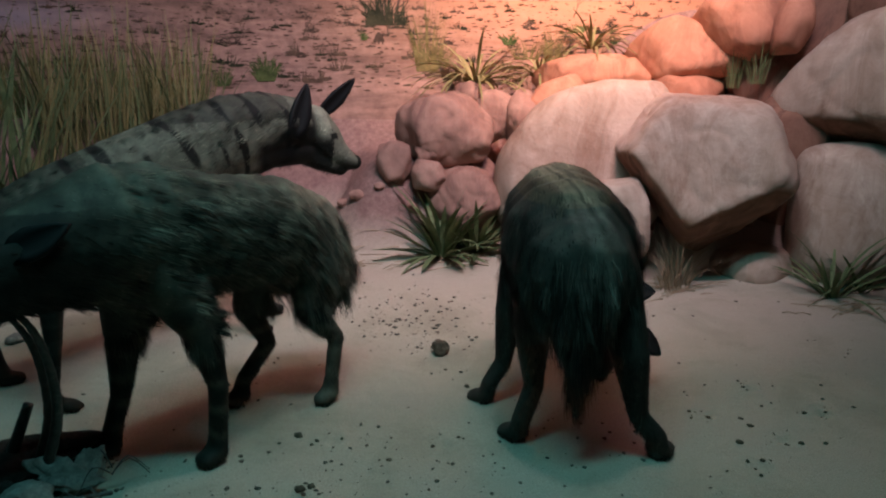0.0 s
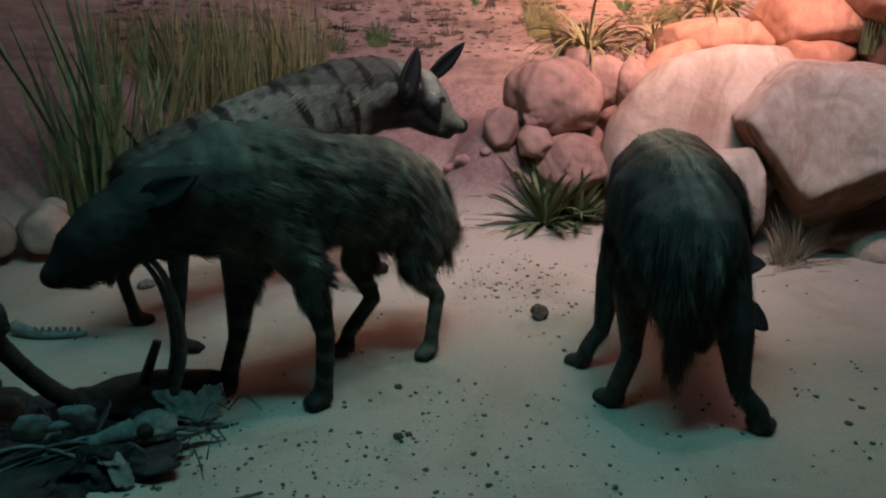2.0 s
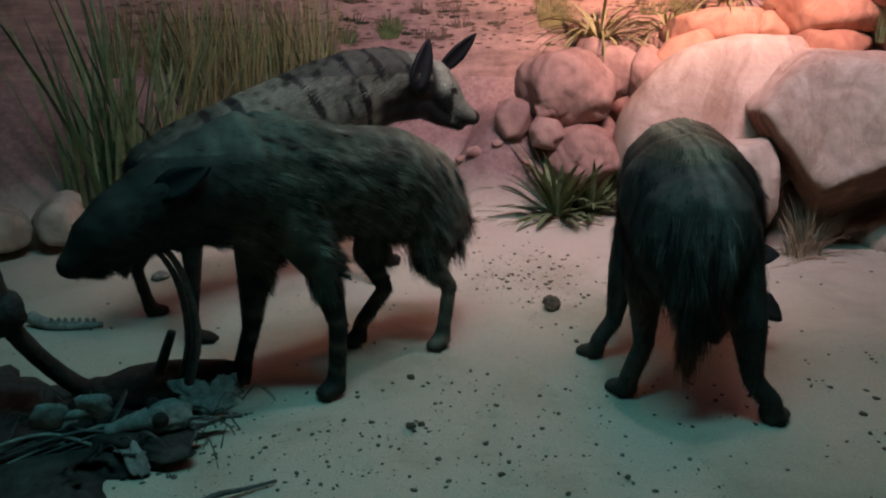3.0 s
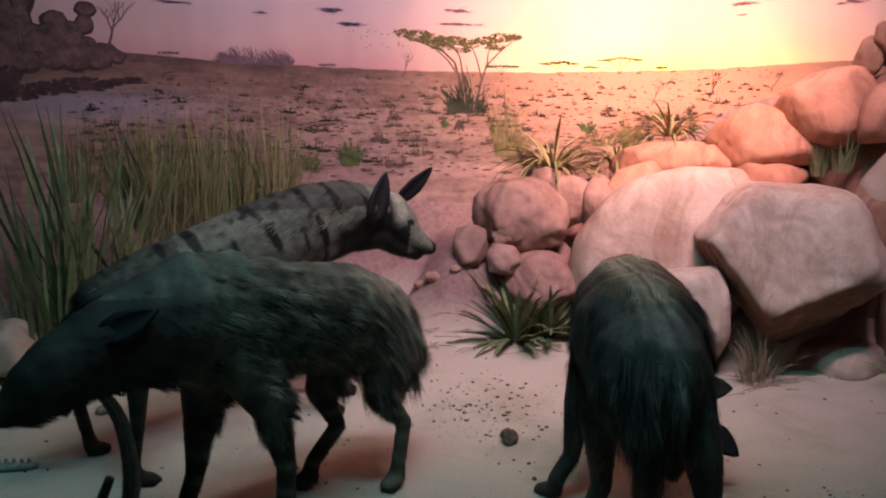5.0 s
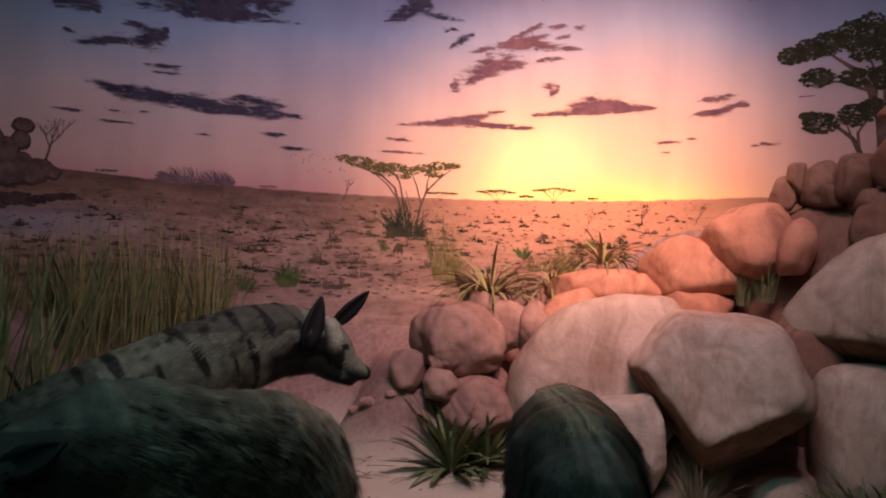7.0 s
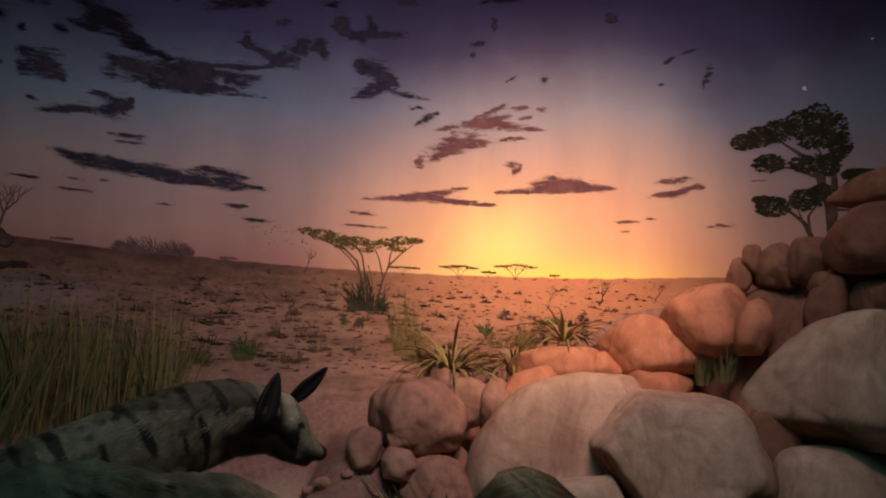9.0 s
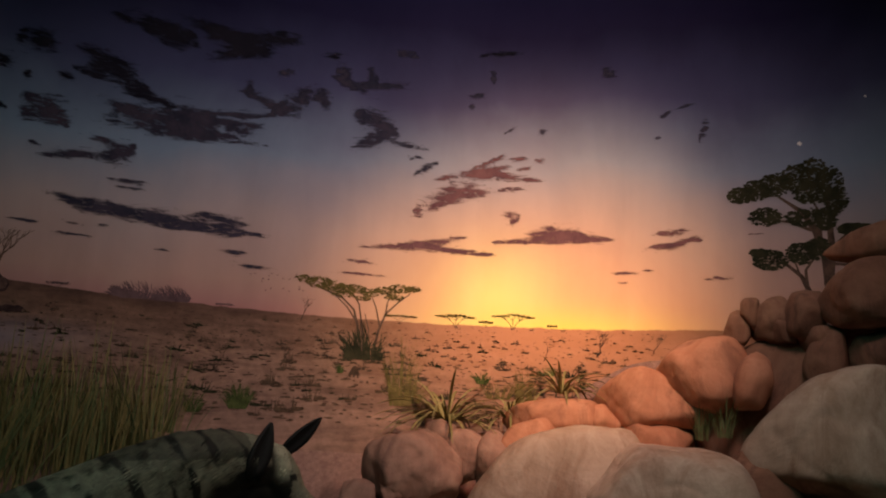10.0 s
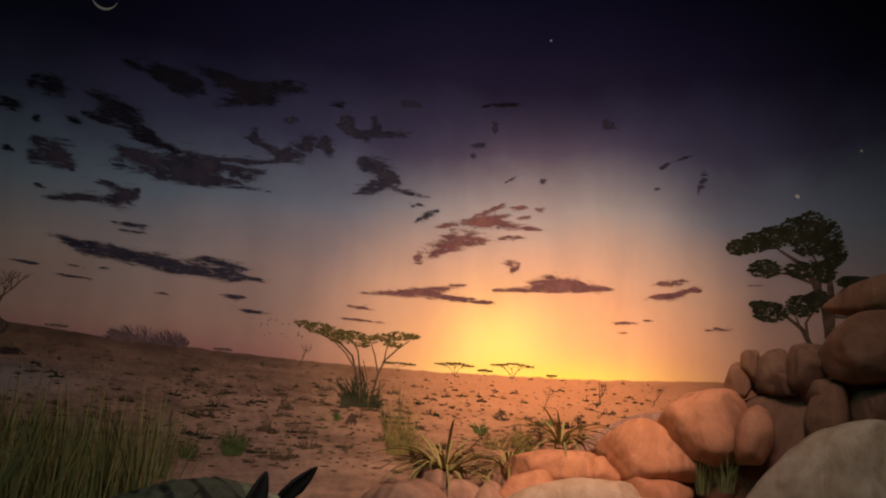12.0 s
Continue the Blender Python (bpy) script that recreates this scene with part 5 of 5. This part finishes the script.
# scrub dotted over the plain, smaller towards the horizon
rng = random.Random(77)
for mat, count in ((PAINT_SCRUB, 400), (PAINT_DARK_LEAF, 210)):
    fl = Flat(0.0035)
    for _ in range(count):
        k = rng.random() ** 0.62
        z = 0.95 + 0.69 * k
        a = rng.uniform(-24, 36)
        size = (0.026 * (1 - k) + 0.006) * rng.uniform(0.4, 1.75) ** 1.8
        for _ in range(4):
            fl.blob(a + rng.uniform(-1, 1) * size / 0.087 * 1.1, z + rng.uniform(-0.1, 0.25) * size, size / 0.087 * 0.6, size * 0.13, rng, 7)
        for _ in range(14):
            u = rng.uniform(-1, 1)
            fl.strip([(a + u * size / 0.087 * 0.8, z), (a + u * size / 0.087 * 1.3 + rng.uniform(-0.1, 0.1), z + size * rng.uniform(0.4, 1.3) * (1.1 - u * u))], size * 0.12, size * 0.03)
    fl.done("painted_scrub", mat, kind="stuff")
fl = Flat(0.002)
for _ in range(1700):
    k = rng.random() ** 0.7
    a, z = rng.uniform(-24, 38), 0.92 + 0.715 * k
    q = (0.011 * (1 - k) + 0.0035) * rng.uniform(0.5, 1.6)
    fl.blob(a, z, q / 0.087 * rng.uniform(0.8, 2.6), q * 0.34, rng, 8)
fl.done("painted_specks", PAINT_SCRUB, kind="stuff")
# faint flock far off
fl = Flat(0.0035)
for _ in range(22):
    a, z = rng.uniform(-3.4, 1.6), rng.uniform(1.80, 1.95)
    fl.strip([(a - 0.07, z + 0.005), (a, z)], 0.004, 0.004)
    fl.strip([(a, z), (a + 0.07, z + 0.006)], 0.004, 0.004)
fl.done("painted_specks", PAINT_DUSK, kind="stuff")

# ---- plants standing on the sand and the bank ----
def blade_into(verts, faces, root, heading, length, width, lift, droop, segs=5, fold=0.25):
    """One curved, folded, tapering leaf."""
    h = Vector((math.cos(heading), math.sin(heading), 0))
    side = Vector((-h.y, h.x, 0))
    p, up = Vector(root), lift
    n = len(verts)
    for i in range(segs + 1):
        k = i / segs
        w = width * (0.55 + 1.1 * k - 0.4 * k * k) * (1 - k ** 3) + 0.0006
        drop = Vector((0, 0, -fold * w))
        verts += [tuple(p - side * w), tuple(p + drop), tuple(p + side * w)]
        d = h * math.cos(up) + Vector((0, 0, 1)) * math.sin(up)
        p = p + d * (length / segs)
        up -= droop / segs
    for i in range(segs):
        a = n + 3 * i
        faces += [(a, a + 1, a + 4, a + 3), (a + 1, a + 2, a + 5, a + 4)]


def grass_clump(place, n, height, spread, mat, label, seed, width=0.004, lean=(0, 0), droop=0.7):
    """A clump of which every blade is a part."""
    rng = random.Random(seed)
    clump = new("grass_clump")
    clump.location = place
    for _ in range(n):
        v, f = [], []
        a, r = rng.uniform(0, 2 * math.pi), spread * rng.random() ** 0.7
        root = (r * math.cos(a), r * math.sin(a), -0.03)
        head = a + rng.uniform(-0.8, 0.8)
        blade_into(v, f, root, head, height * rng.uniform(0.45, 1.0), width * rng.uniform(0.6, 1.3), radians(rng.uniform(68, 92)), rng.uniform(0.1, droop), 5)
        part("blade", raw_mesh("blade", v, f, mat), None, clump)
    return tagged(clump, label, "grass", "grass clumps")


def polar(az, r):
    x, y = BX + r * math.sin(radians(az)), BY + r * math.cos(radians(az))
    return x, y, ground_height(x, y)


for i, (az, r, n, h, s) in enumerate(((-27.2, 4.12, 30, 1.45, 0.14), (-25.2, 4.15, 46, 1.55, 0.14), (-23.4, 4.2, 34, 1.45, 0.12), (-20.8, 4.3, 20, 1.15, 0.08))):
    grass_clump(polar(az, r), n, h, s, GREEN_BLADE, "tall clump of dark green reed grass", 900 + i, 0.013, droop=0.5)
rng = random.Random(3)
for i in range(17):
    az = -19.5 + 0.68 * i + rng.uniform(-0.4, 0.4)
    x, y, z = polar(az, 4.78)
    grass_clump((x, y, z - 0.02), 30, rng.uniform(0.85, 1.08), 0.09, DRY_BLADE if i % 3 else GREEN_BLADE, "thin clump of yellow-green grass on the bank", 930 + i, 0.0042, droop=0.5)
grass_clump((2.02, 3.42, 0.0), 120, 0.34, 0.07, STRAW, "dry straw-coloured tuft beside the wedge boulder", 960, 0.0022, droop=1.6)
grass_clump((1.93, 3.36, 0.0), 70, 0.22, 0.06, STRAW, "dry straw-coloured tuft beside the wedge boulder", 961, 0.0022, droop=1.8)
for i, (x, y, z) in enumerate(((2.58, 3.95, 1.02), (2.62, 3.8, 1.05), (1.36, 3.72, 0.28))):
    grass_clump((x, y, z), 40, 0.26, 0.05, STRAW if i == 2 else GREEN_BLADE, "thin dry tuft between the boulders", 965 + i, 0.0025, droop=0.9)


def spiky_plant(place, leaves, length, width, label, seed, mat, low=12, high=80, droop=1.0):
    """A rosette of strap leaves; every leaf its own part."""
    rng = random.Random(seed)
    plant = new("spiky_plant")
    plant.location = place
    for i in range(leaves):
        v, f = [], []
        a = i * 2.4 + rng.uniform(-0.3, 0.3)
        r = 0.05 * rng.random()
        lift = rng.uniform(low, high)
        blade_into(v, f, (r * math.cos(a), r * math.sin(a), -0.01), a, length * rng.uniform(0.6, 1.05), width * rng.uniform(0.7, 1.2), radians(lift), droop * rng.uniform(0.4, 1.1), 6, 0.5)
        part("leaf", raw_mesh("leaf", v, f, mat), None, plant)
    return tagged(plant, label, "plant", "spiky plants")


spiky_plant((0.90, 4.20, 0.01), 80, 0.52, 0.020, "spiky green plant with strap leaves on the sand", 1, GREEN_BLADE, 15, 85, 0.9)
spiky_plant((1.12, 4.22, 0.02), 44, 0.44, 0.018, "spiky green plant with strap leaves on the sand", 2, GREEN_BLADE, 15, 80, 1.0)
spiky_plant((2.66, 3.05, 0.01), 26, 0.42, 0.012, "dark green spiky plant in front of the boulders", 3, GREEN_BLADE, 20, 80, 0.9)
spiky_plant((2.86, 3.10, 0.01), 20, 0.36, 0.012, "dark green spiky plant in front of the boulders", 4, GREEN_BLADE, 25, 80, 0.9)
spiky_plant((1.26, 4.82, 1.0), 64, 0.52, 0.010, "olive spiky plant with drooping leaves on the bank", 5, DRY_BLADE, 15, 62, 1.9)
spiky_plant((1.98, 4.62, 1.22), 50, 0.42, 0.008, "olive spiky plant with drooping leaves on the bank", 6, DRY_BLADE, 15, 62, 1.9)
spiky_plant((1.66, 4.72, 1.04), 40, 0.36, 0.008, "olive spiky plant with drooping leaves on the bank", 7, DRY_BLADE, 15, 66, 1.9)


# ---- round sticks, bones and horns ----
def tube(bm, pts, r0, r1, n=9, ridge=0.0, subdiv=5, mid=None):
    """A smooth tapering tube through pts; ridge adds rings."""
    ps = [Vector(p) for p in pts]
    path = []
    for i in range(len(ps) - 1):
        a, b, c, d = ps[max(0, i - 1)], ps[i], ps[i + 1], ps[min(len(ps) - 1, i + 2)]
        for s in range(subdiv):
            t = s / subdiv
            path.append(0.5 * ((2 * b) + (c - a) * t + (2 * a - 5 * b + 4 * c - d) * t * t + (3 * b - a - 3 * c + d) * t ** 3))
    path.append(ps[-1])
    rings, m = [], len(path)
    for i, p in enumerate(path):
        d = (path[min(m - 1, i + 1)] - path[max(0, i - 1)]).normalized()
        u = d.orthogonal().normalized() if i == 0 else (rings[-1][1] - d * rings[-1][1].dot(d)).normalized()
        v = d.cross(u)
        k = i / (m - 1)
        r = (r0 + (r1 - r0) * k) * (1 + (ridge if i % 2 else -ridge))
        if mid:
            r *= 1 - mid * math.sin(math.pi * k)
        rings.append(([bm.verts.new(p + (u * math.cos(2 * math.pi * j / n) + v * math.sin(2 * math.pi * j / n)) * r) for j in range(n)], u))
    for (a, _), (b, _) in zip(rings, rings[1:]):
        for j in range(n):
            bm.faces.new((a[j], a[(j + 1) % n], b[(j + 1) % n], b[j]))
    bm.faces.new(rings[0][0][::-1])
    bm.faces.new(rings[-1][0])
    return bm


def lump(size, seed, rough=0.35, detail=4):
    return boulder_mesh(size, seed, (), rough, detail)


def at(ob, x, y, z, rx=0, ry=0, rz=0):
    ob.matrix_basis = pose(x, y, z, rx, ry, rz)
    return ob


# ---- the carcass: dark dried hide with horns, ribs and bare bones ----
carcass = new("carcass")
carcass.location = (-0.9, 2.0, 0.0)


def cp(*pts):
    return [(x + 0.9, y - 2.0, z) for x, y, z in pts]


at(part("hide", lump((0.66, 0.26, 0.12), 31, 0.75), HIDE, carcass, "dark crumpled dried hide"), 0.02, 0.08, 0.03, 0, 0, 8)
at(part("hide", lump((0.36, 0.22, 0.10), 32, 0.8), HIDE, carcass, "dark crumpled dried hide"), 0.10, -0.20, 0.03, 0, 0, -20)
at(part("hide", lump((0.55, 0.5, 0.20), 37, 0.5), HIDE, carcass, "dark crumpled dried hide"), -0.42, -0.02, 0.01, 0, 0, 30)
at(part("hide", lump((0.62, 0.42, 0.09), 38, 0.7), HIDE, carcass, "dark crumpled dried hide"), -0.24, -0.30, 0.02, 0, 0, -12)
part("horn", tube(bmesh.new(), cp((-0.69, 1.98, 0.07), (-0.63, 1.97, 0.25), (-0.62, 1.94, 0.41), (-0.64, 1.90, 0.54), (-0.70, 1.87, 0.62), (-0.77, 1.84, 0.655)), 0.017, 0.004, 9, 0.05, 8), HORN, carcass, "long dark curved ringed horn")
part("horn", tube(bmesh.new(), cp((-0.72, 2.00, 0.06), (-0.66, 2.00, 0.24), (-0.66, 1.98, 0.43), (-0.70, 1.95, 0.55), (-0.76, 1.92, 0.60)), 0.017, 0.004, 9, 0.05, 8), HORN, carcass, "long dark curved ringed horn")
part("bone_stub", tube(bmesh.new(), cp((-0.82, 2.10, 0.04), (-0.79, 2.10, 0.12), (-0.74, 2.10, 0.24)), 0.02, 0.014, 9), HORN, carcass)
part("leg", tube(bmesh.new(), cp((-1.16, 1.90, 0.56), (-1.13, 1.90, 0.43), (-1.12, 1.91, 0.36), (-1.08, 1.99, 0.20), (-0.99, 2.05, 0.07), (-0.84, 2.09, 0.04)), 0.042, 0.036, 11, 0.02, 6, 0.3), HIDE, carcass, "dark dried leg with bent joint")
at(part("joint", lump((0.11, 0.10, 0.12), 33, 0.3, 3), HIDE, carcass), -0.22, -0.10, 0.40)
# broken skull with open sockets, lying on its side
skull = at(part("skull", lump((0.15, 0.10, 0.09), 34, 0.3, 4), BONE, carcass, "small broken weathered skull"), 0.20, -0.15, 0.085, 0, 10, 30)
part("snout", tube(bmesh.new(), ((-0.05, 0, 0), (-0.10, 0.005, -0.01), (-0.16, 0.01, -0.03)), 0.038, 0.016, 10, 0.03, 5), BONE, skull)
for y in (-0.05, 0.05):
    at(part("eye_socket", tube(bmesh.new(), ((0, -0.008, 0), (0, 0.0, 0), (0, 0.008, 0)), 0.022, 0.022, 12, 0, 2), HIDE, skull), -0.03, y, 0.018)
part("tooth_row", tube(bmesh.new(), ((-0.07, -0.03, -0.035), (-0.10, -0.025, -0.04), (-0.14, -0.015, -0.045)), 0.007, 0.006, 7, 0.2, 6), BONE, skull)
# hip bone: an upright ring with two wings
hip = at(part("hip_bone", tube(bmesh.new(), [(0.055 * math.cos(t), 0.01 * math.sin(3 * t), 0.055 * math.sin(t)) for t in [2 * math.pi * q / 12 for q in range(13)]], 0.013, 0.013, 8, 0.06, 3), BONE, carcass, "grey ring-shaped hip bone"), -0.02, -0.22, 0.10, 10, 0, 25)
for k in (-1, 1):
    at(part("hip_wing", lump((0.10, 0.03, 0.07), 90 + k, 0.5, 3), BONE, hip), 0.06 * k, 0, 0.06, 0, 35 * k, 0)
for i in range(9):
    k = i / 8
    x0, y0 = -0.98 + 0.045 * i, 1.62 + 0.018 * i
    part("rib", tube(bmesh.new(), cp((x0 + 0.12, y0 + 0.14, 0.05), (x0 + 0.0, y0 + 0.10 + 0.02 * (i % 2), 0.12 - 0.06 * k), (x0 - 0.16, y0 + 0.03, 0.10 - 0.06 * k), (x0 - 0.34 - 0.04 * (i % 3), y0 - 0.05, 0.02)), 0.0065, 0.0035, 8, 0.0, 6), HORN if i % 3 else BONE, carcass, "thin bare curved rib")
for i in range(9):
    v = at(part("vertebra", lump((0.045, 0.045, 0.04), 40 + i, 0.4, 3), BONE if i % 3 else HORN, carcass), -0.10 + 0.042 * i, -0.27 + 0.02 * i + 0.01 * (i % 2), 0.045 + 0.012 * (i % 2), 10 * i, 20 * i, 30 * i)
    part("spine_process", tube(bmesh.new(), ((0, 0, 0.01), (0.005, 0, 0.035), (0.012, 0, 0.055)), 0.008, 0.004, 6, 0, 3), BONE if i % 3 else HORN, v)
for i, (x, y, z, sz, rx, ry, rz) in enumerate(((0.27, -0.03, 0.08, 0.17, 50, 25, 20), (0.31, 0.02, 0.06, 0.14, 60, -20, 60), (0.22, 0.06, 0.06, 0.13, 30, 40, 100), (0.12, -0.26, 0.05, 0.11, 20, 15, 140), (0.30, -0.12, 0.04, 0.10, 35, 10, 200),
                                                (0.05, -0.12, 0.09, 0.12, 45, 30, 260), (0.16, -0.30, 0.04, 0.09, 10, 50, 310), (-0.10, -0.16, 0.09, 0.10, 40, 20, 15))):
    at(part("bone_plate", lump((sz, sz * 0.5, sz * 0.12), 50 + i, 0.6, 4), BONE, carcass, "weathered grey bone plate"), x, y, z, rx, ry, rz)
rng = random.Random(8)
bm = bmesh.new()
for _ in range(60):
    a = rng.uniform(0, 6.28)
    x, y = 0.12 + rng.uniform(-0.35, 0.28), -0.12 + rng.uniform(-0.2, 0.22)
    tube(bm, ((x, y, 0.05), (x + 0.05 * math.cos(a), y + 0.05 * math.sin(a), 0.09), (x + 0.10 * math.cos(a), y + 0.10 * math.sin(a), 0.03)), 0.0025, 0.0012, 5, 0, 3)
tagged(part("sinew", bm, HORN, carcass), "dry dark sinew and hair scraps", kind="stuff")
tagged(carcass, "dark dried carcass with long horns, ribs and loose bones", "carcass")

jaw = new("jawbone")
jaw.location = (-1.34, 2.70, 0.02)
part("jaw_body", tube(bmesh.new(), ((-0.16, 0.04, 0.02), (-0.06, 0.0, 0.0), (0.06, -0.01, 0.0), (0.13, 0.0, 0.0)), 0.028, 0.010, 9, 0, 6), BONE, jaw)
for i in range(7):
    at(part("tooth", lump((0.016, 0.014, 0.026), 60 + i, 0.15, 2), BONE, jaw, "pale worn tooth"), -0.06 + 0.027 * i, -0.006, 0.024 - 0.001 * i)
tagged(jaw, "bleached jawbone with a row of teeth lying on sand", "bone")
tagged(new("twig", mesh_from(tube(bmesh.new(), ((-0.56, 1.53, 0.01), (-0.50, 1.57, 0.018), (-0.44, 1.595, 0.014), (-0.36, 1.63, 0.012)), 0.011, 0.004, 8, 0.08, 6), "twig", HORN)), "thin dark dry twig lying on the sand", "twig")
for i, (x, y, s) in enumerate(((-0.10, 3.42, 0.11), (-1.16, 3.26, 0.09))):
    ob = new("stone", mesh_from(lump((s, s * 0.8, s * 0.55), 70 + i, 0.3, 3), "stone", BONE))
    at(ob, x, y, s * 0.16, 0, 0, 40 * i)
    tagged(ob, "small pale stone on the sand", "stone")
ob = new("dung_ball", mesh_from(boulder_mesh((0.072, 0.066, 0.066), 81, (), 0.35, 4), "dung_ball", DUNG))
at(ob, 0.58, 2.74, 0.032)
tagged(ob, "dark crumbly ball of dung on the sand", "dung")

# a pair of dark pointed tips showing behind the wedge boulder
bm = bmesh.new()
ear(bm, (0, 0, 0), (-0.03, 0.0, 0.09), 0.022, (0, -1, 0.1))
ear(bm, (0.07, 0, 0), (0.085, 0.0, 0.08), 0.02, (0, -1, 0.1))
ob = new("ornament", mesh_from(bm, "ornament", HIDE))
ob.location = (2.53, 4.08, 1.05)
tagged(ob, "dark pointed pair of tips behind a boulder", "figure")

# ---- scattered grit, twigs and litter on the sand ----
def scatter(name, count, area, size, mat, label, seed, flat=0.6):
    rng = random.Random(seed)
    v, f = [], []
    unit_ico = bmesh.new()
    bmesh.ops.create_icosphere(unit_ico, subdivisions=1, radius=1)
    base = [p.co.copy() for p in unit_ico.verts]
    tri = [[q.index for q in t.verts] for t in unit_ico.faces]
    unit_ico.free()
    for _ in range(count):
        x, y = area(rng)
        s = size * (0.35 + 1.7 * rng.random() ** 3)
        n = len(v)
        z = ground_height(x, y) + s * 0.15
        a = rng.uniform(0, 6.28)
        sx, sy, sz = s * rng.uniform(0.7, 1.3), s * rng.uniform(0.6, 1.1), s * flat * rng.uniform(0.6, 1.2)
        for p in base:
            k = rng.uniform(0.75, 1.2)
            px, py = p.x * sx * k, p.y * sy * k
            v.append((x + px * math.cos(a) - py * math.sin(a), y + px * math.sin(a) + py * math.cos(a), z + p.z * sz * k))
        f += [tuple(n + i for i in t) for t in tri]
    tagged(new(name, raw_mesh(name, v, f, mat)), label, "grit", kind="stuff")


def near(cx, cy, sx, sy):
    return lambda rng: (rng.gauss(cx, sx), min(4.3, max(1.35, rng.gauss(cy, sy))))


scatter("grit", 600, lambda rng: (rng.uniform(-1.6, 2.4), rng.uniform(1.4, 3.9)), 0.0045, PEBBLE, "dark grit scattered over the sand", 1)
scatter("grit", 420, near(0.0, 1.75, 0.45, 0.22), 0.005, PEBBLE, "dark grit scattered over the sand", 2)
scatter("grit", 320, near(0.55, 3.15, 0.16, 0.22), 0.006, PEBBLE, "patch of small stones on the sand", 3)
scatter("grit", 160, near(-0.45, 1.75, 0.2, 0.15), 0.0045, PEBBLE, "dark grit scattered beside the carcass", 4)
for i, (px, py, turn) in enumerate(PRINTS):
    scatter("clods", 9, near(px, py, 0.035, 0.035), 0.006, DUNG, "crumbs of damp sand round a paw print", 30 + i)
scatter("clods", 26, lambda rng: (rng.uniform(-0.3, 1.7), rng.uniform(1.5, 2.5)), 0.009, DUNG, "small dark clods on the sand", 5)
rng = random.Random(17)
bm = bmesh.new()
for _ in range(110):
    u = rng.random()
    x, y = (rng.gauss(0.72, 0.28), rng.gauss(4.14, 0.07)) if u < 0.55 else ((rng.gauss(2.0, 0.12), rng.gauss(3.30, 0.06)) if u < 0.75 else (rng.gauss(2.65, 0.14), rng.gauss(2.88, 0.06)))
    a, ln = rng.uniform(-0.6, 0.6) + (3.14 if rng.random() < 0.5 else 0), rng.uniform(0.05, 0.2)
    z = ground_height(x, y) + 0.006
    tube(bm, ((x, y, z), (x + ln * 0.5 * math.cos(a), y + ln * 0.5 * math.sin(a), z + rng.uniform(0, 0.015)), (x + ln * math.cos(a), y + ln * math.sin(a), z)), 0.003, 0.0015, 5, 0, 2)
tagged(new("litter", mesh_from(bm, "litter", STRAW)), "dry twigs and leaf litter along the edge of the sand", "litter", kind="stuff")
